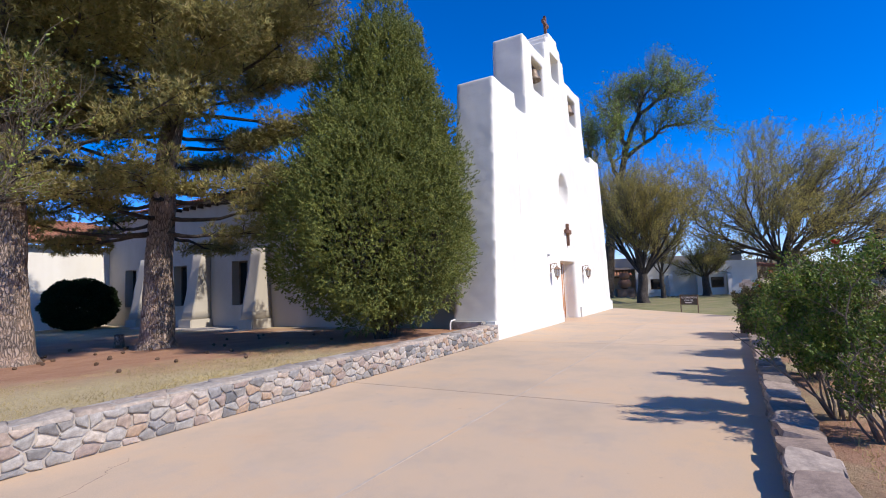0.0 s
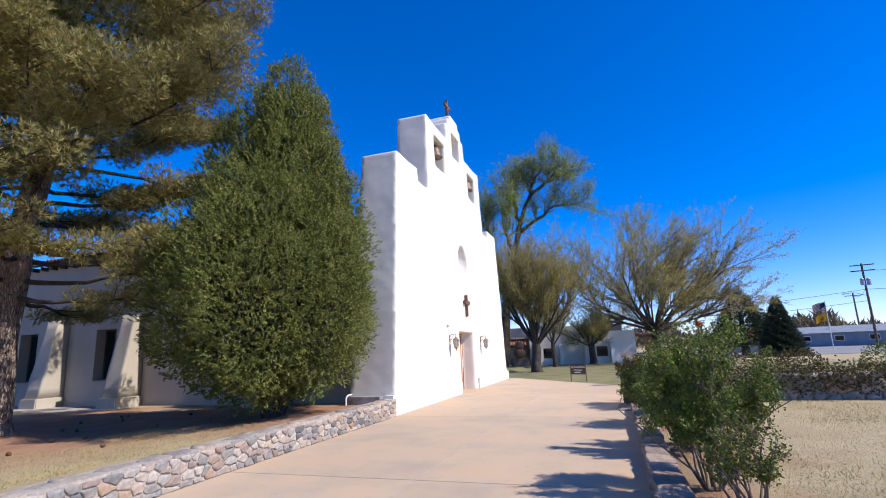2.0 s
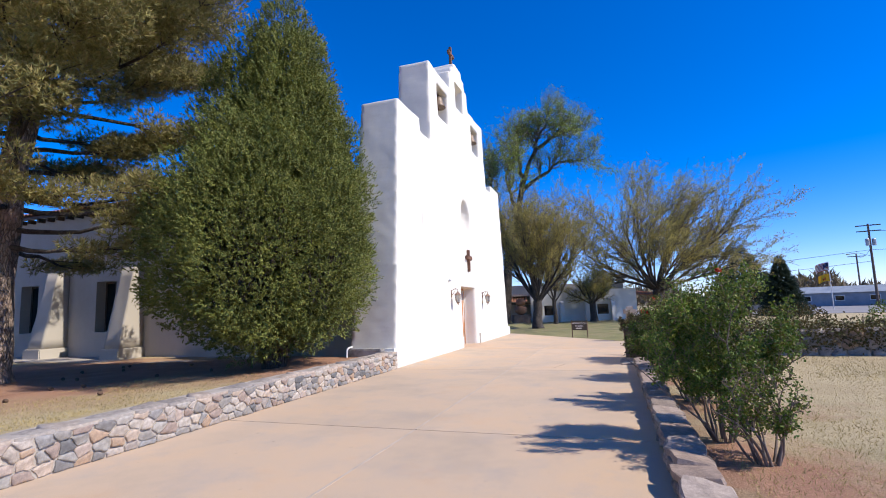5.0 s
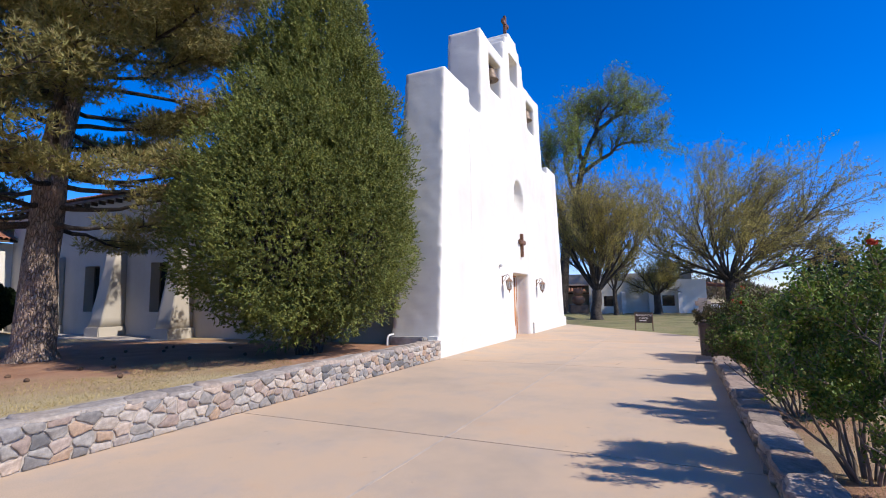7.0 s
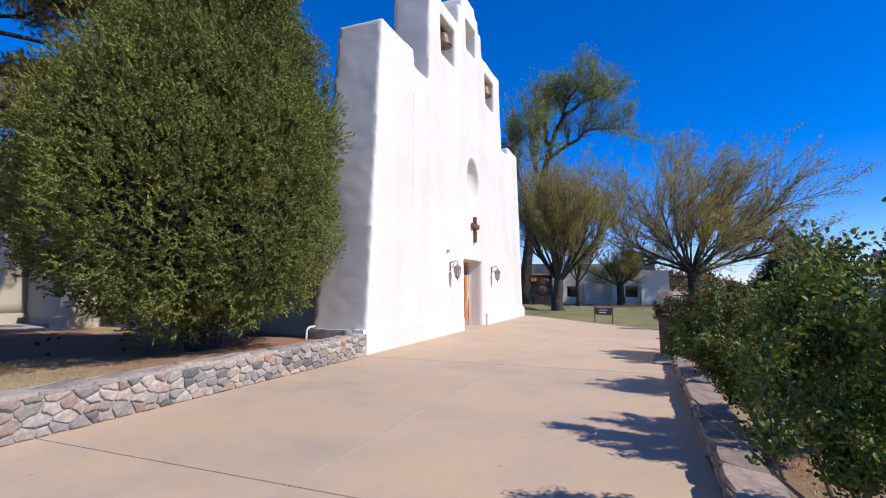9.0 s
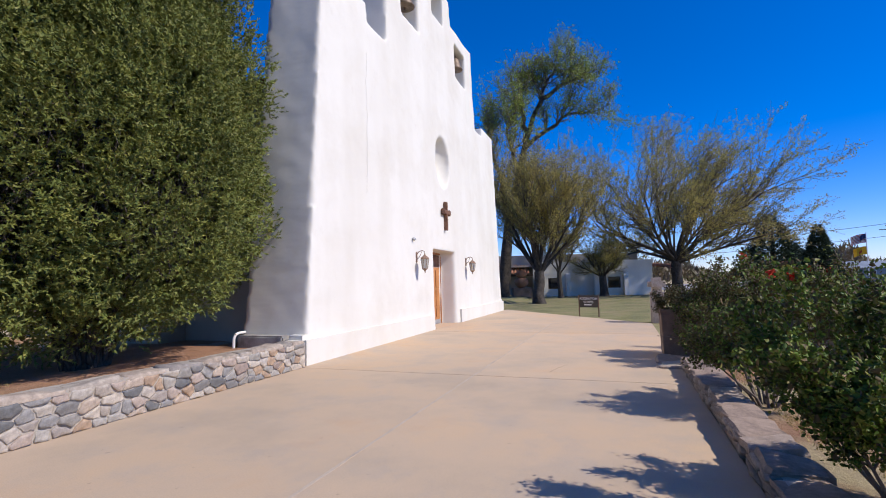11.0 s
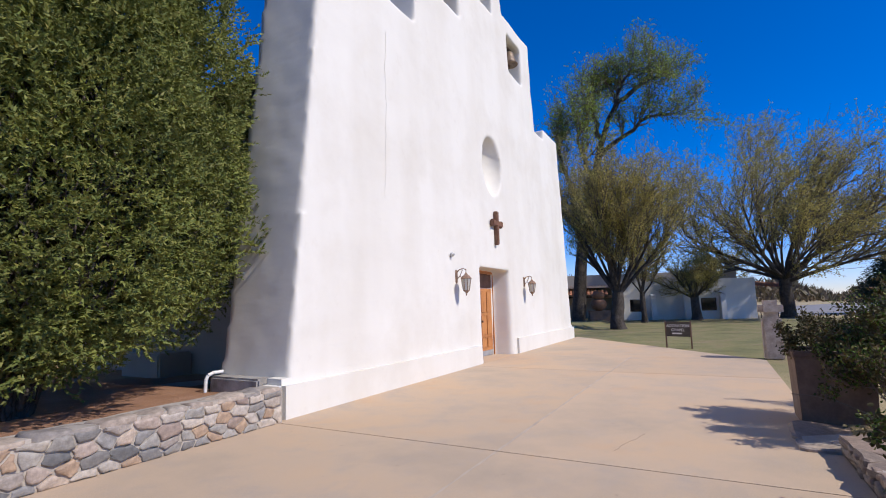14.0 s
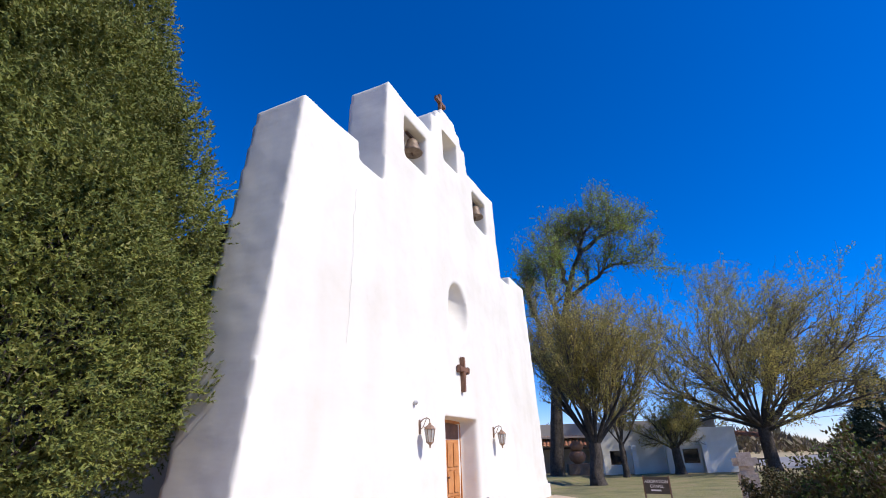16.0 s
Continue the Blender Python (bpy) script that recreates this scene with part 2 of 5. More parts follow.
FARWOOD = foliage("far_bare_woods", (0.16, 0.12, 0.09), (0.2, 0.16, 0.12), (0.15, 0.14, 0.08))


def stone_material(name, *cols):
    m, n, l, b = shader(name, 0.8)
    rnd = n.new("ShaderNodeObjectInfo").outputs["Random"]
    r = ramp_of(n, l, rnd, *[(k / len(cols), c) for k, c in enumerate(cols)])
    r.node.color_ramp.interpolation = "CONSTANT"
    co = n.new("ShaderNodeTexCoord").outputs["Object"]
    grain = noise_of(n, l, co, 26, 6, 0.7)
    veins = noise_of(n, l, co, 7, 4)
    col = mix_of(n, l, 0.75, r, ramp_of(n, l, veins, (0.3, (0.6, 0.58, 0.56)), (0.7, (1.2, 1.18, 1.12))), "MULTIPLY")
    col = mix_of(n, l, 0.6, col, ramp_of(n, l, grain, (0.3, (0.55, 0.55, 0.55)), (0.7, (1.1, 1.1, 1.1))), "MULTIPLY")
    l.new(col, b.inputs["Base Color"])
    bump_of(n, l, b, grain, 0.6, 0.012)
    return m


FIELDSTONE = stone_material("field_stone", (0.44, 0.38, 0.32), (0.31, 0.29, 0.265), (0.53, 0.43, 0.345), (0.23, 0.22, 0.21), (0.49, 0.44, 0.38), (0.41, 0.32, 0.255), (0.37, 0.35, 0.32),
                            (0.57, 0.50, 0.42), (0.17, 0.17, 0.17), (0.36, 0.28, 0.235), (0.48, 0.39, 0.33), (0.44, 0.41, 0.37), (0.39, 0.34, 0.30), (0.53, 0.47, 0.41), (0.32, 0.31, 0.30), (0.46, 0.33, 0.23))
CAPSTONE = stone_material("grey_cap_stone", (0.36, 0.325, 0.29), (0.42, 0.365, 0.31), (0.30, 0.27, 0.245), (0.46, 0.38, 0.31), (0.34, 0.30, 0.265), (0.40, 0.33, 0.27))
FLAGSTONE = stone_material("brown_flagstone", (0.33, 0.25, 0.20), (0.39, 0.31, 0.255), (0.27, 0.215, 0.175), (0.42, 0.345, 0.285), (0.35, 0.265, 0.21))


def glass_material():
    m, n, l, b = shader("dark_glass", 0.05)
    b.inputs["Base Color"].default_value = (0.012, 0.013, 0.015, 1)
    return m


GLASS = glass_material()


def frosted():
    m, n, l, b = shader("lantern_glass", 0.3)
    b.inputs["Base Color"].default_value = (0.62, 0.6, 0.55, 1)
    b.inputs["Transmission Weight"].default_value = 0.5
    return m


LAMPGLASS = frosted()


# ---- building blocks ----
def mesh_of(name, bm, *mats, smooth=False):
    me = bpy.data.meshes.new(name)
    bm.to_mesh(me)
    bm.free()
    for m in mats:
        me.materials.append(m)
    if smooth:
        me.shade_smooth()
    return me


def part(name, bm, material, parent=None, label="", smooth=False, m=None):
    ob = new(name, bm if isinstance(bm, bpy.types.Mesh) else mesh_of(name, bm, material, smooth=smooth))
    if isinstance(bm, bpy.types.Mesh) and material and not len(bm.materials):
        bm.materials.append(material)
    ob.parent = parent
    if m is not None:
        ob.matrix_basis = m
    return tagged(ob, label) if label else ob


def thing(name, m, label, category, group="", kind=""):
    ob = new(name)
    ob.matrix_basis = m
    return tagged(ob, label, category, group, kind)


def box(bm, x0, x1, y0, y1, z0, z1, m=None, bevel=0.0):
    r = bmesh.ops.create_cube(bm, size=1.0, matrix=Matrix.Translation(((x0 + x1) / 2, (y0 + y1) / 2, (z0 + z1) / 2)) @ Matrix.Diagonal((x1 - x0, y1 - y0, z1 - z0, 1)))
    vs = r["verts"]
    if bevel:
        es = list({e for v in vs for e in v.link_edges})
        vs = list({v for f in bmesh.ops.bevel(bm, geom=es, offset=bevel, segments=2, affect="EDGES", clamp_overlap=True)["faces"] for v in f.verts} | {v for v in vs if v.is_valid})
    if m is not None:
        bmesh.ops.transform(bm, matrix=m, verts=[v for v in vs if v.is_valid])
    return vs


def boxes(*specs, bevel=0.0):
    bm = bmesh.new()
    for s in specs:
        box(bm, *s, bevel=bevel)
    return bm


def lathe(bm, profile, seg=20, m=None):
    rings = []
    for r, z in profile:
        rings.append([bm.verts.new((r * math.cos(a), r * math.sin(a), z)) for a in (2 * math.pi * k / seg for k in range(seg))])
    for a, b in zip(rings, rings[1:]):
        for k in range(seg):
            bm.faces.new((a[k], a[(k + 1) % seg], b[(k + 1) % seg], b[k]))
    bm.faces.new(list(reversed(rings[0])))
    bm.faces.new(rings[-1])
    if m is not None:
        bmesh.ops.transform(bm, matrix=m, verts=[v for r in rings for v in r])
    return bm


def from_arrays(name, verts, faces, *mats, smooth=False):
    me = bpy.data.meshes.new(name)
    verts, faces = np.asarray(verts, dtype=np.float32).reshape(-1, 3), np.asarray(faces, dtype=np.int32)
    me.vertices.add(len(verts))
    me.vertices.foreach_set("co", verts.ravel())
    k = faces.shape[1]
    me.loops.add(faces.size)
    me.loops.foreach_set("vertex_index", faces.ravel())
    me.polygons.add(len(faces))
    me.polygons.foreach_set("loop_start", np.arange(0, faces.size, k, dtype=np.int32))
    me.update(calc_edges=True)
    for m in mats:
        me.materials.append(m)
    if smooth:
        me.shade_smooth()
    return me


def tubes(name, segs, mat, sides=5):
    """One mesh of tapered tubes: rows of start, end, radius at the start, radius at the end."""
    a = np.array([(*s[0], *s[1], s[2], s[3]) for s in segs], dtype=np.float64)
    p, q, r0, r1 = a[:, 0:3], a[:, 3:6], a[:, 6], a[:, 7]
    d = q - p
    d /= np.maximum(np.linalg.norm(d, axis=1, keepdims=True), 1e-6)
    ref = np.where(np.abs(d[:, 2:3]) > 0.9, np.array([[1.0, 0, 0]]), np.array([[0, 0, 1.0]]))
    x = np.cross(d, ref)
    x /= np.linalg.norm(x, axis=1, keepdims=True)
    y = np.cross(d, x)
    ang = np.arange(sides) * 2 * math.pi / sides
    ring = np.cos(ang)[None, :, None] * x[:, None, :] + np.sin(ang)[None, :, None] * y[:, None, :]
    v = np.concatenate([p[:, None, :] + ring * r0[:, None, None], q[:, None, :] + ring * r1[:, None, None]], axis=1)
    base = (np.arange(len(a)) * 2 * sides)[:, None, None]
    k = np.arange(sides)
    f = np.stack([k, k + sides, (k + 1) % sides + sides, (k + 1) % sides], axis=1)[None] + base
    return from_arrays(name, v.reshape(-1, 3), f.reshape(-1, 4), mat, smooth=True)


def skin(name, pts, radii, mat, sides=20, rough=0.0):
    """One unbroken, slightly knobbly trunk through the points."""
    v, f = [], []
    for k, (p, r) in enumerate(zip(pts, radii)):
        for i in range(sides):
            a = 2 * math.pi * i / sides
            q = Vector((p[0] + r * math.cos(a), p[1] + r * math.sin(a), p[2]))
            w = 1 + rough * (noise.noise(Vector((math.cos(a) * 2.5, math.sin(a) * 2.5, p[2] * 0.6))) + 0.6 * noise.noise(Vector((math.cos(a) * 6, math.sin(a) * 6, p[2] * 1.4))))
            v.append((p[0] + (q.x - p[0]) * w, p[1] + (q.y - p[1]) * w, p[2]))
    for k in range(len(pts) - 1):
        f += [(k * sides + i, k * sides + (i + 1) % sides, (k + 1) * sides + (i + 1) % sides, (k + 1) * sides + i) for i in range(sides)]
    return from_arrays(name, v, f, mat, smooth=True)


def unit(rng, n):
    d = rng.normal(size=(n, 3))
    return d / np.linalg.norm(d, axis=1, keepdims=True)


def blades(name, base, way, length, width, mat, rng):
    """One mesh of thin pointed blades: single triangles."""
    side = np.cross(way, unit(rng, len(base)))
    side /= np.maximum(np.linalg.norm(side, axis=1, keepdims=True), 1e-6)
    w = side * np.asarray(width).reshape(-1, 1) / 2
    v = np.stack([base - w, base + w, base + way * np.asarray(length).reshape(-1, 1)], axis=1)
    f = np.arange(len(base) * 3).reshape(-1, 3)
    return from_arrays(name, v.reshape(-1, 3), f, mat)


def leaves(name, base, way, length, width, mat, rng, fold=0.25):
    """One mesh of leaves: two folded quads each, pointed at both ends."""
    n = len(base)
    side = np.cross(way, unit(rng, n))
    side /= np.maximum(np.linalg.norm(side, axis=1, keepdims=True), 1e-6)
    nor = np.cross(side, way)
    L, W = np.asarray(length).reshape(-1, 1) * np.ones((n, 1)), np.asarray(width).reshape(-1, 1) * np.ones((n, 1))
    up = nor * W * fold
    v = np.stack([base, base + way * L * 0.35 + side * W / 2 + up, base + way * L * 0.75 + side * W * 0.36 + up, base + way * L,
                  base + way * L * 0.75 - side * W * 0.36 + up, base + way * L * 0.35 - side * W / 2 + up], axis=1)
    o = (np.arange(n) * 6)[:, None, None]
    f = np.array([[0, 1, 2, 3], [0, 3, 4, 5]])[None] + o
    return from_arrays(name, v.reshape(-1, 3), f.reshape(-1, 4), mat)


# the church's own axes: u along the front, v inwards, from its front corner
ORIGIN = Vector((-0.643, 14.141, 0))
CHURCH = Matrix.Translation(ORIGIN) @ Matrix.Rotation(math.atan2(0.935, 0.354), 4, "Z")


def at(u, v, z=0.0):
    return CHURCH @ Vector((u, v, z))


# ---- ground ----
EDGE = -6.42                                   # the pavement's side towards the lawn


def height(u, v):
    if v > 0.1 and u < 0.2:
        return LAWN_Z + (NAVE_Z - LAWN_Z) * min(1.0, max(0.0, (v - 0.6) / 9.0))
    if v > 0.1:
        return NAVE_Z if v > 1.2 else -0.05
    if v < EDGE - 0.2 and u < 3.4:
        return 0.06 + 0.03 * min(1.0, (EDGE - 0.2 - v) / 3)
    return -0.05 if u < 9.4 - 0.9 * (v - EDGE) * -1.0 + 0.0 or u < 9.4 and v > EDGE else -0.02


LAWN_Z, NAVE_Z = 0.33, 0.1


def ground_material():
    m, n, l, b = shader("dry_lawn_and_dirt", 0.95)
    co = n.new("ShaderNodeTexCoord").outputs["Object"]
    grass = ramp_of(n, l, noise_of(n, l, co, 0.5, 6), (0.3, (0.38, 0.315, 0.16)), (0.5, (0.52, 0.42, 0.235)), (0.68, (0.45, 0.355, 0.19)))
    dirt = ramp_of(n, l, noise_of(n, l, co, 1.1, 6), (0.3, (0.33, 0.165, 0.09)), (0.7, (0.48, 0.27, 0.16)))
    near = None
    for c, r0, r1 in BARE:
        d = n.new("ShaderNodeVectorMath")
        d.operation = "DISTANCE"
        d.inputs[1].default_value = c
        l.new(co, d.inputs[0])
        wob = n.new("ShaderNodeMath")
        wob.operation = "MULTIPLY_ADD"
        wob.inputs[1].default_value, wob.inputs[2].default_value = 5.0, -2.5
        l.new(noise_of(n, l, co, 0.7, 5), wob.inputs[0])
        ad = n.new("ShaderNodeMath")
        l.new(d.outputs["Value"], ad.inputs[0])
        l.new(wob.outputs[0], ad.inputs[1])
        mr = n.new("ShaderNodeMapRange")
        mr.inputs["From Min"].default_value, mr.inputs["From Max"].default_value = r1, r0
        l.new(ad.outputs[0], mr.inputs["Value"])
        if near is None:
            near = mr.outputs[0]
        else:
            mx = n.new("ShaderNodeMath")
            mx.operation = "MAXIMUM"
            l.new(near, mx.inputs[0])
            l.new(mr.outputs[0], mx.inputs[1])
            near = mx.outputs[0]
    col = mix_of(n, l, near, grass, dirt)
    # greener grass round the sign, darkened to stand in for shadow bands
    green = n.new("ShaderNodeVectorMath")
    green.operation = "DISTANCE"
    green.inputs[1].default_value = tuple(at(22, -6))
    l.new(co, green.inputs[0])
    green_shade = n.new("ShaderNodeMapRange")
    green_shade.inputs["From Min"].default_value, green_shade.inputs["From Max"].default_value, green_shade.inputs["To Max"].default_value = 19, 12, 0.85
    l.new(green.outputs["Value"], green_shade.inputs["Value"])
    col = mix_of(n, l, green_shade.outputs[0], col, ramp_of(n, l, noise_of(n, l, co, 0.8, 5), (0.35, (0.11, 0.125, 0.035)), (0.5, (0.19, 0.19, 0.06)), (0.65, (0.26, 0.20, 0.10))))
    grain = noise_of(n, l, co, 30, 6, 0.75)
    col = mix_of(n, l, 0.8, col, ramp_of(n, l, grain, (0.3, (0.5, 0.5, 0.5)), (0.7, (1.1, 1.1, 1.1))), "MULTIPLY")
    l.new(col, b.inputs["Base Color"])
    bump_of(n, l, b, grain, 0.8, 0.03)
    return m


PINE_A, PINE_B = Vector((-10.9, 12.9, 0.2)), Vector((-12.2, 9.6, 0.2))
BARE = [(tuple(PINE_A), 5.0, 8.2), (tuple(PINE_B), 3.8, 6.5), (tuple(at(-1.5, 3.5)), 3, 5.5), (tuple(at(-8, -7.3)), 0.3, 1.5), (tuple(at(-5, -7.4)), 0.3, 1.5), (tuple(at(-2, -7.5)), 0.3, 1.5), (tuple(at(1, -7.6)), 0.3, 1.5)]

us = np.concatenate([[-700, -300, -120, -60, -35, -25], np.arange(-20, 0, 0.5), [0.15, 0.25], np.arange(0.5, 17, 0.75), [20, 25, 32, 40, 60, 120, 300, 700]])
vs = np.concatenate([[-700, -300, -120, -60, -40, -25, -18, -14], np.arange(-12, -6.8, 0.4), [EDGE - 0.25, EDGE - 0.15, -4.5, -2, 0.04, 0.12], np.arange(0.5, 14, 0.6), [17, 20, 25, 30, 45, 80, 150, 300, 700]])
gv = [tuple(at(u, v, height(u, v) + (0.03 * noise.noise(Vector((u * 0.5, v * 0.5, 0))) if abs(u) < 30 and abs(v) < 30 and not -6.7 < v < 0.1 else 0))) for u in us for v in vs]
nv = len(vs)
gf = [(i * nv + j, (i + 1) * nv + j, (i + 1) * nv + j + 1, i * nv + j + 1) for i in range(len(us) - 1) for j in range(nv - 1)]
ground = tagged(new("ground", from_arrays("ground", gv, gf, ground_material(), smooth=True)), "dry straw lawn and bare reddish dirt", "ground", kind="structure")

# pavement slabs between joints
pavement = thing("pavement", CHURCH, "tan concrete walkway slabs with dark joints", "pavement", kind="structure")
part("joint_bed", boxes((-26, 9.4, EDGE + 0.02, -0.02, -0.045, -0.02)), JOINT, pavement)
u_cuts, v_cuts = [-26, -19.5, -13.0, -6.55, -0.1, 6.3, 9.5], [EDGE, -3.3, -0.03]
for a, b in zip(u_cuts, u_cuts[1:]):
    for c, d in zip(v_cuts, v_cuts[1:]):
        bm = boxes((a + 0.004, b - 0.004, c + 0.004, d - 0.004, -0.09, 0.0), bevel=0.005)
        part("slab", bm, CONCRETE, pavement)
for a, b in zip(u_cuts, u_cuts[1:]):
    bm = boxes((a + 0.02, b - 0.02, -3.315, -3.285, -0.02, -0.002))
    bmesh.ops.subdivide_edges(bm, edges=[e for e in bm.edges if abs((e.verts[0].co - e.verts[1].co).x) > 2], cuts=60, use_grid_fill=True)
    for q in bm.verts:
        q.co.y += 0.012 * noise.noise(q.co * 3.0)
        q.co.z += 0.004 + 0.004 * noise.noise(q.co * 1.7)
    part("sealed_joint", bm, SEALANT, pavement, "pale sealed joint")
bm = bmesh.new()
foot = [bm.verts.new((u, v, -0.001)) for u, v in ((9.506, EDGE + 0.006), (16.9, -0.03), (9.506, -0.03))]
low = bmesh.ops.extrude_face_region(bm, geom=[bm.faces.new(foot)])["geom"]
bmesh.ops.translate(bm, vec=(0, 0, -0.09), verts=[g for g in low if isinstance(g, bmesh.types.BMVert)])
bmesh.ops.recalc_face_normals(bm, faces=bm.faces[:])
part("slab", bm, CONCRETE, pavement)


# ---- the church ----
church = thing("church", CHURCH, "white stuccoed adobe mission church with stepped bell gable", "church")


def front_wall():
    """The battered gable wall: one outline given depth, with its openings cut through, then rounded like hand-laid plaster."""
    mid = 8.42
    half = [(0.15, -0.1), (1.06, 8.5), (2.98, 8.5), (3.02, 8.0), (4.1, 8.03), (4.28, 11.35), (6.97, 11.3), (7.05, 12.2), (7.4, 12.25), (7.47, 12.6), (7.8, 12.65), (7.88, 12.95)]
    other = [(min(2 * mid - u, 15.85 + (8.4 - z) * 0.045), z if z < 8.2 or z > 9 else 8.4) for u, z in reversed(half)]
    bm = bmesh.new()
    f = bm.faces.new([bm.verts.new((u, 0, z)) for u, z in half + other])
    moved = [g for g in bmesh.ops.extrude_face_region(bm, geom=[f])["geom"] if isinstance(g, bmesh.types.BMVert)]
    bmesh.ops.translate(bm, vec=(0, 1.5, 0), verts=moved)
    for v in bm.verts:
        v.co.y += 0.02 * v.co.z if v.co.y < 0.5 else 0.0
    bmesh.ops.recalc_face_normals(bm, faces=bm.faces[:])
    wall = new("cut", mesh_of("cut", bm))
    cutters = []
    cuts = bmesh.new()
    for a, b, c, d in ((5.2, 6.55, 9.42, 10.8), (7.85, 8.99, 10.8, 12.0), (10.25, 11.6, 9.42, 10.75)):
        box(cuts, a, b, -1, 3, c, d)
    cutters.append(new("cut", mesh_of("cut", cuts)))
    door = bmesh.new()
    prof = [(-1.2, 1.36), (-0.05, 1.14), (0.12, 1.04), (0.62, 0.96)]
    rings = []
    for v, w in prof:
        rings.append([door.verts.new((DOOR_MID - w, v, -0.5)), door.verts.new((DOOR_MID + w, v, -0.5)), door.verts.new((DOOR_MID + w, v, 2.52 - 0.02 * v)), door.verts.new((DOOR_MID - w, v, 2.52 - 0.02 * v))])
    for a, b in zip(rings, rings[1:]):
        for k in range(4):
            door.faces.new((a[k], a[(k + 1) % 4], b[(k + 1) % 4], b[k]))
    door.faces.new(rings[0]), door.faces.new(rings[-1])
    bmesh.ops.recalc_face_normals(door, faces=door.faces[:])
    cutters.append(new("cut", mesh_of("cut", door)))
    niche = bmesh.new()
    bmesh.ops.create_uvsphere(niche, u_segments=28, v_segments=20, radius=1.0, matrix=Matrix.Translation((8.3, 0.08, 5.6)) @ Matrix.Diagonal((0.72, 0.6, 0.88, 1)))
    cutters.append(new("cut", mesh_of("cut", niche)))
    for c in cutters:
        k = wall.modifiers.new("cut", "BOOLEAN")
        k.operation, k.object, k.solver = "DIFFERENCE", c, "EXACT"
    k = wall.modifiers.new("voxels", "REMESH")
    k.mode, k.voxel_size = "VOXEL", 0.06
    k = wall.modifiers.new("round", "SMOOTH")
    k.factor, k.iterations = 0.5, 2
    me = bpy.data.meshes.new_from_object(wall.evaluated_get(bpy.context.evaluated_depsgraph_get()))
    for o in (wall, *cutters):
        bpy.data.objects.remove(o)
    co, no = np.empty(len(me.vertices) * 3, np.float32), np.empty(len(me.vertices) * 3, np.float32)
    me.vertices.foreach_get("co", co)
    me.vertices.foreach_get("normal", no)
    co, no = co.reshape(-1, 3), no.reshape(-1, 3)
    w = np.array([noise.noise(p * 0.9) * 0.022 + noise.noise(p * 3.1) * 0.006 for p in map(Vector, co.tolist())])
    me.vertices.foreach_set("co", (co + no * w[:, None]).astype(np.float32).ravel())
    me.update()
    me.materials.append(WHITE)
    me.shade_smooth()
    return me


DOOR_MID = 8.12
part("front_wall", front_wall(), None, church)
# low plinth round the foot of the front wall
bm = boxes((-0.02, DOOR_MID - 1.28, -0.07, 0.4, -0.1, 0.55), (DOOR_MID + 1.3, 16.35, -0.07, 0.4, -0.1, 0.55), bevel=0.09)
part("plinth", bm, WHITE, church, "white plaster plinth")
part("side_plinth", boxes((-0.02, 0.6, 0.4, 1.45, -0.1, 0.54), bevel=0.03), PLINTH, church, "stained grey plinth with dark weathering")

# door leaves deep in the recess
door = thing("door_1", CHURCH @ Matrix.Translation((DOOR_MID, 0.60, 0)), "orange stained wooden double door, closed, deep in the wall", "door", kind="structure")
part("door_frame", boxes((-1.02, -0.93, -0.05, 0.08, 0, 2.5), (0.93, 1.02, -0.05, 0.08, 0, 2.5), (-1.02, 1.02, -0.05, 0.08, 2.42, 2.52), bevel=0.008), DOORWOOD, door)
part("transom_panel", boxes((-0.93, 0.93, 0.0, 0.05, 2.0, 2.42), bevel=0.01), CROSSWOOD, door, "dark reddish wooden transom panel")
for sx in (-1, 1):
    lo, hi = sorted((sx * 0.015, sx * 0.92))
    leaf = part("door_leaf", boxes((lo, hi, 0.0, 0.05, 0.16, 1.98), bevel=0.006), DOORWOOD, door)
    for a, b in ((0.24, 0.55), (0.62, 1.2), (1.27, 1.9)):
        for c, d in ((lo + 0.08, (lo + hi) / 2 - 0.03), ((lo + hi) / 2 + 0.03, hi - 0.08)):
            part("panel", boxes((c, d, -0.022, 0.01, a, b), bevel=0.018), DOORWOOD, leaf)
    part("kick_plate", boxes((lo, hi, -0.006, 0.05, 0.02, 0.16)), ZINC, leaf, "grey metal kick plate")
    bm = bmesh.new()
    lathe(bm, [(0.012, 0.0), (0.012, 0.04), (0.03, 0.05), (0.032, 0.07), (0.01, 0.085)], 12, Matrix.Translation((sx * 0.08, 0, 1.02)) @ Matrix.Rotation(math.pi / 2, 4, "X"))
    part("door_handle", bm, IRON, leaf, "dark iron knob")

part("threshold", boxes((-1.15, 1.15, -0.66, 0.1, -0.08, 0.004), bevel=0.004), CONCRETE, door, "tan concrete threshold")

# nave behind the front
NAVE_U = 2.3
bays = [14.4, 19.2, 24.0]
WING_V = 26.4


def wall_with_windows(u0, u1, v0, v1, z0, z1, wins, zb, zt, w):
    bm = bmesh.new()
    vcuts = [v0]
    for c in wins:
        vcuts += [c - w / 2, c + w / 2]
    vcuts.append(v1)
    for k, (a, b) in enumerate(zip(vcuts, vcuts[1:])):
        if k % 2 == 0:
            box(bm, u0, u1, a, b, z0, z1)
        else:
            box(bm, u0, u1, a, b, z0, zb)
            box(bm, u0, u1, a, b, zt, z1)
    bmesh.ops.remove_doubles(bm, verts=bm.verts[:], dist=0.001)
    return bm


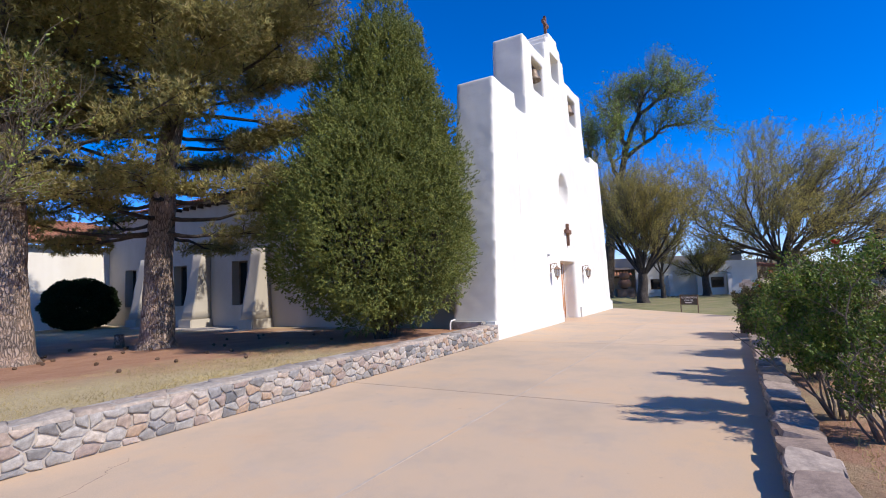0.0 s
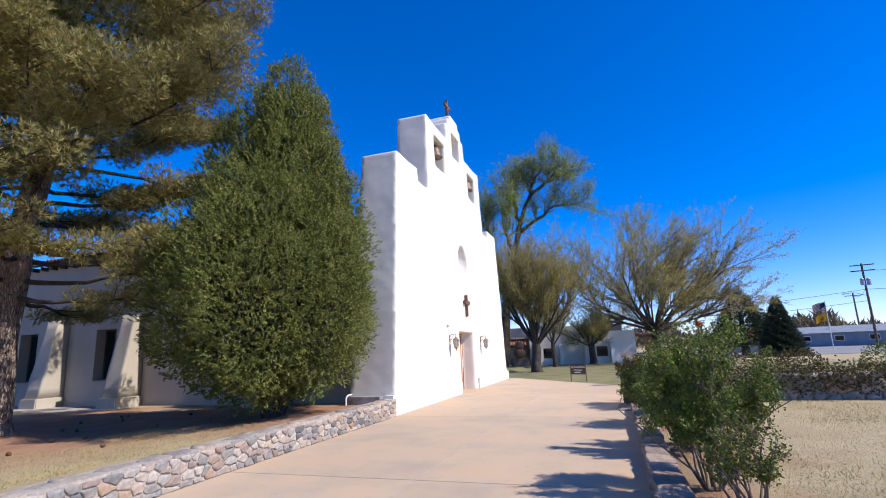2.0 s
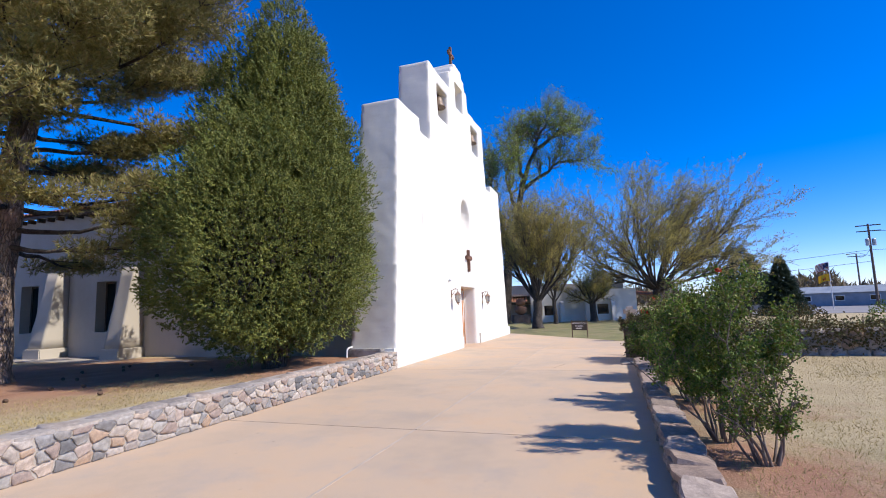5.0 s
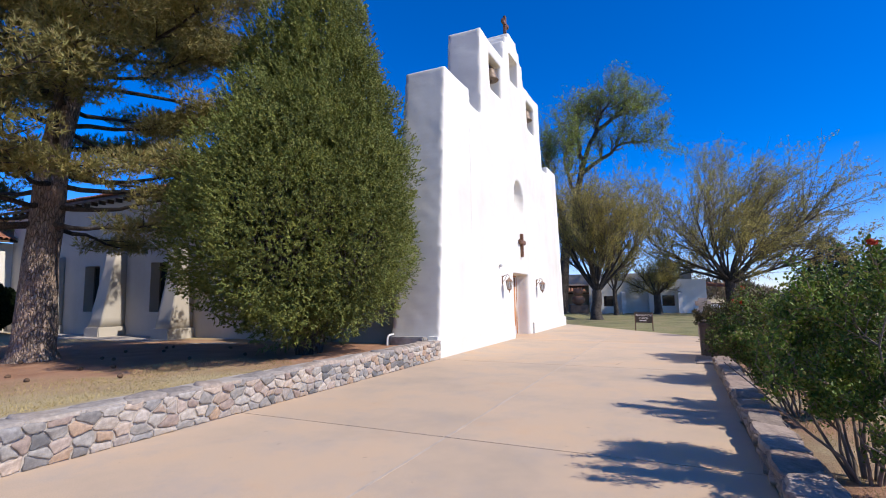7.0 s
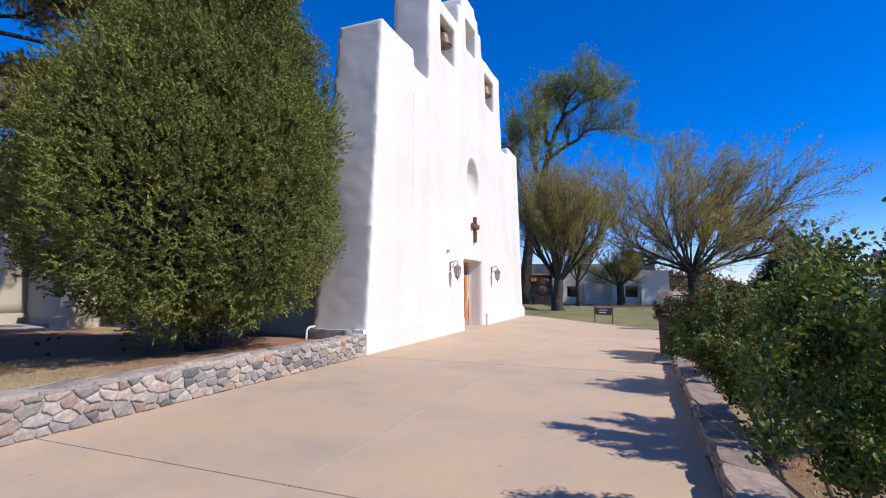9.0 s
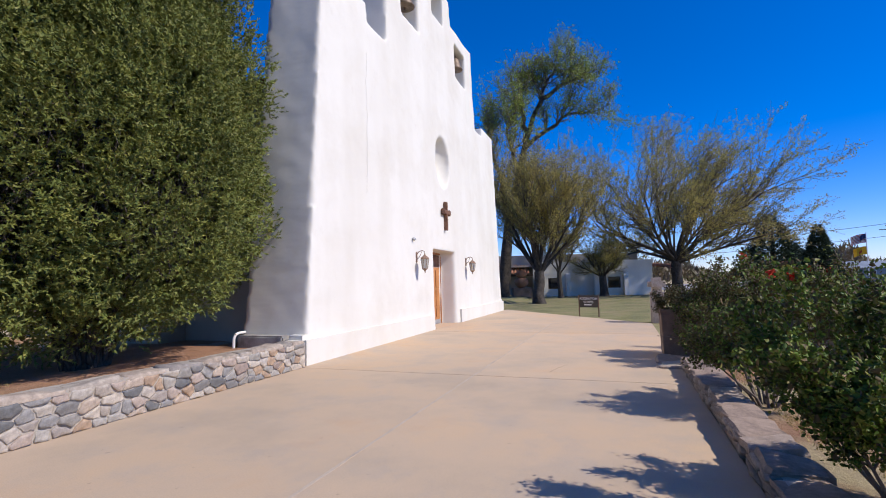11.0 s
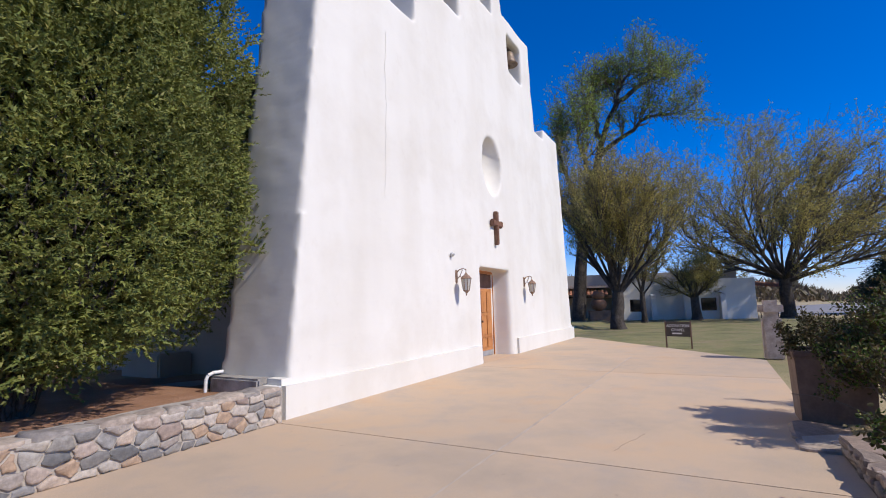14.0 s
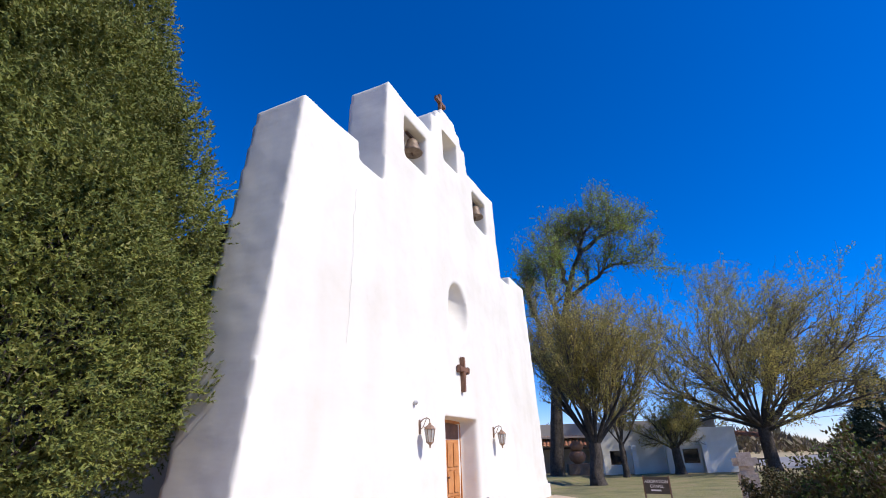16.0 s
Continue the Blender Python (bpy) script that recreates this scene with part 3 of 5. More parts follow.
# side wall, sills and buttresses wear the stucco with shade in its tone
part("nave_wall", wall_with_windows(NAVE_U, NAVE_U + 0.6, 1.45, WING_V, -0.1, 6.28, bays, 1.12, 3.26, 1.15), SHADE_STUCCO, church, "off-white plaster side wall, shade put into its colour")
part("nave_wall", boxes((14.0, 14.6, 1.45, WING_V, -0.1, 6.28)), SHADE_STUCCO, church)
for c in bays:
    win = part("window", boxes((NAVE_U + 0.42, NAVE_U + 0.48, c - 0.575, c - 0.50, 1.12, 3.26), (NAVE_U + 0.42, NAVE_U + 0.48, c + 0.50, c + 0.575, 1.12, 3.26), (NAVE_U + 0.42, NAVE_U + 0.48, c - 0.5, c + 0.5, 3.19, 3.26),
                               (NAVE_U + 0.42, NAVE_U + 0.48, c - 0.5, c + 0.5, 1.12, 1.19), (NAVE_U + 0.42, NAVE_U + 0.48, c - 0.02, c + 0.02, 1.19, 3.19)), DARKWOOD, church, "dark deep-set window")
    for a, b in ((c - 0.5, c - 0.02), (c + 0.02, c + 0.5)):
        part("pane", boxes((NAVE_U + 0.445, NAVE_U + 0.455, a, b, 1.19, 3.19)), GLASS, win)
    part("window_sill", boxes((NAVE_U - 0.06, NAVE_U + 0.42, c - 0.62, c + 0.62, 1.02, 1.122), bevel=0.02), SHADE_STUCCO, win)


def buttress(v):
    bm = bmesh.new()
    lo = [(1.25, v - 0.42, 0.5), (NAVE_U, v - 0.42, 0.5), (NAVE_U, v + 0.42, 0.5), (1.25, v + 0.42, 0.5)]
    hi = [(1.82, v - 0.36, 3.72), (NAVE_U, v - 0.36, 3.78), (NAVE_U, v + 0.36, 3.78), (1.82, v + 0.36, 3.72)]
    a, b = [bm.verts.new(p) for p in lo], [bm.verts.new(p) for p in hi]
    for k in range(4):
        bm.faces.new((a[k], a[(k + 1) % 4], b[(k + 1) % 4], b[k]))
    bm.faces.new(b), bm.faces.new(list(reversed(a)))
    bmesh.ops.subdivide_edges(bm, edges=bm.edges[:], cuts=7, use_grid_fill=True)
    for q in bm.verts:
        q.co += Vector((noise.noise(q.co * 2.1 + Vector((v, 0, 0))), noise.noise(q.co * 1.7), 0)) * 0.03
    bmesh.ops.recalc_face_normals(bm, faces=bm.faces[:])
    return bm


for v in (12.6, 17.0, 21.8):
    b = part("buttress", buttress(v), SHADE_STUCCO, church, "tapered plaster buttress", smooth=True)
    part("buttress_foot", boxes((1.12, NAVE_U + 0.01, v - 0.52, v + 0.52, -0.1, 0.5), bevel=0.035), SHADE_STUCCO, b)
part("low_step", boxes((1.5, NAVE_U, 5.2, 6.6, -0.1, 0.62), bevel=0.04), SHADE_STUCCO, church, "low plaster block against the wall")

# roof: clay barrel tiles over dark eaves
def tiled_roof(a, b, up, run, n, r=0.11, along=0.42):
    """Barrel tiles in rows: a to b along the eave, rising 'up' over 'run' (a vector across)."""
    a, b, run = Vector(a), Vector(b), Vector(run)
    bm = bmesh.new()
    d = (b - a)
    count = int(d.length / (2.1 * r))
    slope = run + Vector((0, 0, up))
    nor = d.cross(slope).normalized()
    if nor.z < 0:
        nor.negate()
    dn = d.normalized()
    for i in range(count):
        c = a + dn * (i + 0.5) * 2.1 * r
        for j in range(n):
            p, q = c + slope * (j / n), c + slope * ((j + 1.12) / n)
            r0, r1 = r * (1.06 + 0.08 * math.sin(i * 7.1 + j)), r * 0.9
            ring0 = [bm.verts.new(p + dn * (r0 * math.cos(t)) + nor * (r0 * math.sin(t) + 0.012)) for t in (k * math.pi / 4 for k in range(5))]
            ring1 = [bm.verts.new(q + dn * (r1 * math.cos(t)) + nor * r1 * math.sin(t)) for t in (k * math.pi / 4 for k in range(5))]
            for k in range(4):
                bm.faces.new((ring0[k], ring0[k + 1], ring1[k + 1], ring1[k]))
    return bm


def slab_of(pts, thick):
    bm = bmesh.new()
    f = bm.faces.new([bm.verts.new(p) for p in pts])
    e = bmesh.ops.extrude_face_region(bm, geom=[f])["geom"]
    bmesh.ops.translate(bm, vec=(0, 0, -thick), verts=[g for g in e if isinstance(g, bmesh.types.BMVert)])
    bmesh.ops.recalc_face_normals(bm, faces=bm.faces[:])
    return bm


roof = part("roof", slab_of([(1.95, 1.3, 6.4), (1.95, WING_V + 2, 6.4), (8.4, WING_V + 2, 8.3), (8.4, 1.3, 8.3)], 0.12), DARKWOOD, church, "low clay tile roof with dark eaves")
part("roof", slab_of([(15.0, 1.3, 6.4), (8.4, 1.3, 8.3), (8.4, WING_V + 2, 8.3), (15.0, WING_V + 2, 6.4)], 0.12), DARKWOOD, church)
tagged(part("tiles", tiled_roof((1.91, 1.45, 6.42), (1.91, WING_V, 6.42), 1.9, (6.45, 0, 0), 14), TILE, roof, smooth=True), kind="stuff")
for k in range(40):
    v = 1.7 + k * 0.62
    part("rafter", boxes((2.0, 2.4, v, v + 0.11, 6.12, 6.29)), DARKWOOD, roof)

# cross wing at the far end, standing out towards the lawn
wing = part("wing_wall", boxes((-24, NAVE_U, WING_V, WING_V + 0.5, -0.1, 4.75)), WHITE, church, "bright sunlit white wing wall")
part("wing_wall", boxes((-24, NAVE_U, WING_V + 7, WING_V + 7.5, -0.1, 4.7)), WHITE, church)
wroof = part("wing_roof", slab_of([(-24, WING_V - 0.45, 4.85), (NAVE_U + 2, WING_V - 0.45, 4.85), (NAVE_U + 2, WING_V + 4, 6.6), (-24, WING_V + 4, 6.6)], 0.1), DARKWOOD, church)
tagged(part("tiles", tiled_roof((-24, WING_V - 0.5, 4.88), (NAVE_U + 1, WING_V - 0.5, 4.88), 1.75, (0, 4.45, 0), 10), TILE, wroof, smooth=True), kind="stuff")
# paved strip along the nave
part("walk_strip", boxes((0.2, NAVE_U, 3.5, WING_V, 0.0, 0.1), bevel=0.01), MORTAR, church, "grey concrete strip beside the wall")

# crosses
def cross_bars(w, h, t, up):
    """Upright and arm with lobed ends."""
    bm = boxes((-t / 2, t / 2, -t * 0.5, t * 0.3, 0, h), (-w / 2, w / 2, -t * 0.55, t * 0.28, up - t / 2, up + t / 2), bevel=t * 0.12)
    for x in (-w / 2, w / 2):
        box(bm, x - t * 0.42, x + t * 0.42, -t * 0.6, t * 0.28, up - t * 0.68, up + t * 0.68, bevel=t * 0.2)
    return bm


tagged(part("wall_cross", cross_bars(0.6, 0.98, 0.15, 0.62), CROSSWOOD, None, m=CHURCH @ Matrix.Translation((8.22, 0.03, 3.22))), "brown wooden cross hung above the door", "cross")
tagged(part("gable_cross", cross_bars(0.62, 1.15, 0.15, 0.78), CROSSWOOD, None, m=CHURCH @ Matrix.Translation((8.42, 0.6, 12.9))), "rust-brown cross standing on the gable", "cross")


# lanterns
def lantern():
    ob = thing("wall_lantern", Matrix(), "bronze wall lantern with frosted glass on a scrolled bracket", "lantern", "lanterns beside the door")
    part("wall_plate", boxes((-0.06, 0.06, -0.03, 0.02, -0.02, 0.34), bevel=0.02), COPPER, ob)
    segs = [((0, -0.02, 0.26), (0, -0.10, 0.34), 0.016, 0.014), ((0, -0.10, 0.34), (0, -0.22, 0.37), 0.014, 0.013), ((0, -0.22, 0.37), (0, -0.30, 0.33), 0.013, 0.012), ((0, -0.30, 0.33), (0, -0.30, 0.25), 0.012, 0.012),
            ((0, -0.02, 0.08), (0, -0.12, 0.17), 0.012, 0.01), ((0, -0.12, 0.17), (0, -0.20, 0.34), 0.01, 0.01), ((-0.0, -0.12, 0.17), (0, -0.17, 0.12), 0.01, 0.007)]
    part("bracket", tubes("bracket", segs, COPPER, 8), None, ob)
    M = Matrix.Translation((0, -0.30, 0))
    bm = bmesh.new()
    lathe(bm, [(0.012, 0.26), (0.03, 0.235), (0.05, 0.2), (0.11, 0.16), (0.15, 0.11), (0.155, 0.09), (0.13, 0.085)][::-1], 8, M)
    part("cap", bm, COPPER, ob)
    bm = bmesh.new()
    lathe(bm, [(0.085, -0.22), (0.135, 0.086)], 8, M)
    part("glass", bm, LAMPGLASS, ob, "frosted lantern glass")
    cage = [((0.138 * math.cos(a), -0.30 + 0.138 * math.sin(a), 0.09), (0.088 * math.cos(a), -0.30 + 0.088 * math.sin(a), -0.22), 0.009, 0.009) for a in (k * math.pi / 4 for k in range(8))]
    part("cage", tubes("cage", cage, COPPER, 5), None, ob)
    bm = bmesh.new()
    lathe(bm, [(0.008, -0.36), (0.022, -0.33), (0.02, -0.3), (0.05, -0.26), (0.095, -0.225), (0.09, -0.21)], 8, M)
    part("finial", bm, COPPER, ob)
    return ob


lamp = lantern()
lamp.matrix_basis = CHURCH @ Matrix.Translation((5.62, 0.05, 2.06)) @ Matrix.Diagonal((0.9, 0.9, 0.9, 1))
copy_thing(lamp, CHURCH @ Matrix.Translation((10.5, 0.05, 2.06)))
bm = bmesh.new()
lathe(bm, [(0.035, 0), (0.05, 0.02), (0.05, 0.06), (0.02, 0.1)], 10, CHURCH @ Matrix.Translation((5.35, 0.04, 2.72)) @ Matrix.Rotation(math.pi / 2, 4, "X"))
tagged(part("door_bell_box", bm, ZINC), "small grey fitting on the wall", "fixture")

# bells
def bell(u, z, s):
    ob = thing("bell", CHURCH @ Matrix.Translation((u, 0.52, z)) @ Matrix.Diagonal((s, s, s, 1)), "weathered bronze bell hung in the gable opening", "bell", "bells in the gable")
    bm = bmesh.new()
    lathe(bm, [(0.36, 0.0), (0.38, 0.02), (0.30, 0.14), (0.23, 0.36), (0.19, 0.52), (0.12, 0.58), (0.05, 0.60)], 20)
    part("bell_body", bm, BRONZE, ob, smooth=True)
    part("yoke", boxes((-0.45, 0.45, -0.05, 0.05, 0.60, 0.70), (-0.09, 0.09, -0.05, 0.05, 0.56, 0.62), bevel=0.01), IRON, ob)
    part("clapper", tubes("clapper", [((0, 0, 0.5), (0, 0, 0.0), 0.015, 0.015), ((0, 0, 0.0), (0, 0, -0.08), 0.05, 0.03)], IRON, 6), None, ob)


bell(6.18, 10.14, 0.85)
bell(11.22, 10.12, 0.85)

# hairline cracks in plaster and paving
def crack(points, lift, mat, parent, thick=0.004):
    rng = np.random.default_rng(len(points))
    segs = []
    for a, b in zip(points, points[1:]):
        a, b = np.array(a, float), np.array(b, float)
        steps = 7
        cut = [a + (b - a) * k / steps + (rng.normal(size=3) * 0.018 * lift if 0 < k < steps else 0) for k in range(steps + 1)]
        segs += [(p, q, thick, thick) for p, q in zip(cut, cut[1:])]
    part("crack", tubes("crack", segs, mat, 4), None, parent, "thin dark crack")


up = np.array([1.0, 0.0, 1.0])
crack([(u, 0.02 * z - 0.016, z) for u, z in ((2.89, 7.16), (2.82, 6.25), (2.84, 5.53), (2.77, 4.56), (2.69, 3.63))], up, SHADE_STUCCO, church, 0.0022)
flat = np.array([1.0, 1.0, 0.0])
for line in ([(-10.6, -0.6, 0.001), (-11.3, -1.1, 0.001), (-12.2, -1.2, 0.001)], [(0.4, -4.4, 0.001), (1.2, -4.6, 0.001)]):
    crack(line, flat, JOINT, pavement, 0.0018)

# white downpipe bent over the side plinth
pipe_pts = [(0.25, 1.46, 0.58), (0.05, 1.46, 0.58), (-0.03, 1.47, 0.55), (-0.06, 1.48, 0.48), (-0.07, 1.48, 0.1)]
part("drain_pipe", tubes("drain_pipe", [(Vector(a), Vector(b), 0.028, 0.028) for a, b in zip(pipe_pts, pipe_pts[1:])], PIPE, 10), None, church, "white drain pipe")


# ---- stone walls ----
def cells(rng, x0, x1, y0, y1, size, aspect=1.3):
    """Irregular cells filling a strip: each the polygon nearer to its own seed than to the others."""
    ny = max(1, round((y1 - y0) / size))
    seeds = []
    for j in range(ny):
        x = x0 + rng.random() * size
        while x < x1:
            seeds.append((x, y0 + (j + 0.5 + rng.uniform(-0.42, 0.42)) * (y1 - y0) / ny))
            x += size * aspect * rng.uniform(0.5, 1.7)
    seeds.sort()
    for i, (sx, sy) in enumerate(seeds):
        poly = [(max(x0, sx - 3 * size), y0), (min(x1, sx + 3 * size), y0), (min(x1, sx + 3 * size), y1), (max(x0, sx - 3 * size), y1)]
        for ox, oy in seeds[max(0, i - 16):i] + seeds[i + 1:i + 17]:
            nx, ny_ = ox - sx, oy - sy
            c = (ox * ox + oy * oy - sx * sx - sy * sy) / 2
            out = []
            for (ax, ay), (bx, by) in zip(poly, poly[1:] + poly[:1]):
                da, db = nx * ax + ny_ * ay - c, nx * bx + ny_ * by - c
                if da <= 0:
                    out.append((ax, ay))
                if da * db < 0:
                    t = da / (da - db)
                    out.append((ax + (bx - ax) * t, ay + (by - ay) * t))
            poly = out
            if len(poly) < 3:
                break
        if len(poly) >= 3:
            yield poly


def stone_mesh(rng, poly, gap, depth, dome, ragged):
    """A rounded stone on a polygon in x and y, standing up along z; its centre and mesh."""
    p = np.array(poly)
    c = p.mean(axis=0)
    q = []
    n = len(p)
    for i in range(n):                       # rounded corners
        a, b = p[i], p[(i + 1) % n]
        if np.linalg.norm(b - a) < 0.025:
            q.append((a + b) / 2)
        else:
            q += [a + (b - a) * 0.11, a + (b - a) * 0.5, a + (b - a) * 0.89]
    q = np.array(q) - c
    r = np.linalg.norm(q, axis=1, keepdims=True)
    if r.max() < gap * 3.2:
        return None
    q = q * np.maximum(0.3, (r - gap * rng.uniform(0.7, 1.4)) / r)
    q *= 1 + rng.uniform(-ragged, ragged, size=(len(q), 1))
    m = len(q)
    tilt = rng.uniform(-0.12, 0.12, size=2)
    rings = [np.c_[q, np.full(m, -0.03)], np.c_[q, np.full(m, depth * 0.55)], np.c_[q * 0.9, np.full(m, depth * 0.95) + q @ tilt], np.c_[q * 0.5, depth + dome * rng.uniform(0.2, 0.5) + q @ tilt * 0.6]]
    v = np.concatenate(rings + [[[0, 0, depth + dome * 0.6]]])
    me = bpy.data.meshes.new("stone")
    faces = []
    for k in range(3):
        faces += [(k * m + i, k * m + (i + 1) % m, (k + 1) * m + (i + 1) % m, (k + 1) * m + i) for i in range(m)]
    faces += [(3 * m + i, 3 * m + (i + 1) % m, 4 * m) for i in range(m)]
    me.from_pydata(v.tolist(), [], faces)
    if dome > 0.005:
        me.shade_smooth()
    return c, me


def lay_stones(parent, rng, strip, place, mat, size, gap=0.012, depth=0.03, dome=0.02, aspect=1.3, name="stone", stretch=1.0, ragged=0.035):
    for poly in cells(rng, strip[0] / stretch, strip[1] / stretch, *strip[2:], size, aspect):
        poly = [(x * stretch, y) for x, y in poly]
        made = stone_mesh(rng, poly, gap, depth * rng.uniform(0.6, 1.5), dome, ragged)
        if made:
            (cx, cy), me = made
            me.materials.append(mat)
            ob = new(name, me)
            ob.parent = parent
            ob.matrix_basis = place @ Matrix.Translation((cx, cy, 0))


# ---- trees ----
def grow(rng, base, way, length, radius, levels, spread, lift, kids, curl=0.25, ratio=0.68, out=None, tips=None, level=0, first=0.35, bias=(0, 0, 0)):
    """A limb of a few bent pieces with side limbs. bias: the way in which the wind has bent it."""
    p, d = np.array(base, float), np.array(way, float) / np.linalg.norm(way)
    steps = 5 if level < 2 else 3
    r = radius
    for k in range(steps):
        d2 = d + rng.normal(size=3) * curl * 0.5 + np.array([0, 0, lift * 0.12]) + np.array(bias)
        d = d2 / np.linalg.norm(d2)
        q = p + d * length / steps
        r2 = radius * (1 - 0.72 * (k + 1) / steps)
        out.append((p.copy(), q.copy(), r, r2, level))
        if level >= levels - 1:
            tips.append((q.copy(), d.copy()))
        if level < levels and (k + 1) / steps >= (first if level == 0 else 0.2):
            for _ in range(kids[min(level, len(kids) - 1)]):
                a = rng.normal(size=3)
                a -= d * (a @ d)
                a /= np.linalg.norm(a)
                sp = spread * rng.uniform(0.7, 1.3)
                w = d * math.cos(sp) + a * math.sin(sp) + np.array([0, 0, lift * 0.35])
                grow(rng, q, w, length * ratio * rng.uniform(0.7, 1.15), r2 * 0.8, levels, spread, lift, kids, curl, ratio, out, tips, level + 1, first, bias)
        p, r = q, r2
    return out, tips


def along_twigs(rng, segs, n, jitter):
    """Points strewn along twigs, in small bunches."""
    a, b = np.array([g[0] for g in segs]), np.array([g[1] for g in segs])
    length = np.linalg.norm(b - a, axis=1)
    pick = rng.choice(len(segs), n // 4 + 1, p=length / length.sum())
    c = np.repeat(a[pick] + (b - a)[pick] * rng.random((len(pick), 1)), 4, axis=0)[:n]
    return c + rng.normal(size=(n, 3)) * jitter


def clothe(ob, rng, segs, bark_mat, leaf_mat, leaf_n, leaf_len, jitter, thin=0.009):
    """Limbs, twigs and leaves of a broad-leaved tree."""
    tagged(part("limb", tubes("limb", [g for g in segs if g[4] < 1], bark_mat, 9), None, ob), kind="stuff")
    fine = [(g[0], g[1], max(g[2], thin * (1.6 if g[4] < 2 else 1.0)), max(g[3], thin), g[4]) for g in segs if g[4] >= 1]
    tagged(part("branchwork", tubes("branchwork", fine, TWIG, 4), None, ob), kind="stuff")
    pts = along_twigs(rng, [g for g in segs if g[4] >= 2], leaf_n, jitter)
    w = unit(rng, leaf_n) + np.array([0, 0, 0.3])
    w /= np.linalg.norm(w, axis=1, keepdims=True)
    tagged(part("crown", leaves("crown", pts, w, leaf_len * rng.uniform(0.6, 1.3, leaf_n), leaf_len * 0.5, leaf_mat, rng), None, ob), kind="stuff")


def fan_tree(name, place, label, seed, trunk_h, trunk_r, limbs, limb_len, spread, kids, leaf_mat, leaf_n, leaf_len, bark_mat=GREYBARK, group="", lift=0.45, bias=(0, 0, 0), jitter=0.06, thin=0.009, ratio=0.5):
    """A tree that forks low into a fan of straight limbs clothed in fine twigs."""
    rng = np.random.default_rng(seed)
    ob = thing(name, Matrix.Translation(place), label, "tree", group)
    lev = np.linspace(0, 1, 20)
    bend = rng.uniform(-1, 1, 2) * trunk_r * 0.5
    spine = [np.array([bend[0] * math.sin(t * 5) * (1 - t), bend[1] * math.sin(t * 6) * (1 - t), trunk_h * t - 0.15 * (1 - t)]) for t in lev]
    girth = [trunk_r * (1 + 0.5 * math.exp(-t * trunk_h / 0.3) - 0.2 * t) for t in lev]
    part("trunk", skin("trunk", spine, girth, bark_mat, 18, 0.12), None, ob)
    segs, tips = [], []
    for k in range(limbs):
        a = 2.4 * k + rng.uniform(-0.3, 0.3)
        s = spread * math.sqrt((k + 0.5) / limbs) * rng.uniform(0.85, 1.15)
        w = np.array([math.cos(a) * math.sin(s), math.sin(a) * math.sin(s), math.cos(s)])
        grow(rng, (0, 0, trunk_h * rng.uniform(0.84, 0.99)), w, limb_len * rng.uniform(0.8, 1.12), trunk_r * rng.uniform(0.22, 0.4), 3, 0.5, lift, kids, 0.16, ratio, segs, tips, bias=bias)
    clothe(ob, rng, segs, bark_mat, leaf_mat, leaf_n, leaf_len, jitter, thin)
    return ob


def limbed_tree(name, place, label, seed, trunk, limbs, radius, leaf_mat, leaf_n, leaf_len):
    """A tall tree with a leaning trunk and a few long bare limbs, each bearing loose bunches of leaves."""
    rng = np.random.default_rng(seed)
    ob = thing(name, Matrix.Translation(place), label, "tree")
    t = np.linspace(0, 1, 24)
    tr = np.array(trunk, float)
    spine = np.stack([np.interp(t * tr[-1, 2], tr[:, 2], tr[:, c]) for c in range(3)], axis=1)
    part("trunk", skin("trunk", list(spine), list(radius * (1 - 0.55 * t)), GREYBARK, 16, 0.1), None, ob)
    segs, tips = [], []
    for line in limbs:
        q = np.array(line, float)
        s = np.linspace(0, len(q) - 1, 11)
        pts = np.stack([np.interp(s, range(len(q)), q[:, c]) for c in range(3)], axis=1)
        pts[1:-1] += rng.normal(size=(9, 3)) * 0.12
        for k in range(10):
            r0, r1 = radius * 0.42 * (1 - k / 11.5), radius * 0.42 * (1 - (k + 1) / 11.5)
            segs.append((pts[k], pts[k + 1], r0, r1, 0))
            if k >= 2:
                d = pts[k + 1] - pts[k]
                d /= np.linalg.norm(d)
                for _ in range(2):
                    w = d + unit(rng, 1)[0] * 0.9 + np.array([0, 0, 0.25])
                    grow(rng, pts[k + 1], w, rng.uniform(1.5, 2.7) * (1.1 - 0.04 * k), r1 * 0.5, 3, 0.6, 0.3, (1, 2, 1), 0.4, 0.55, segs, tips, level=1)
    clothe(ob, rng, segs, GREYBARK, leaf_mat, leaf_n, leaf_len, 0.2, 0.012)
    return ob


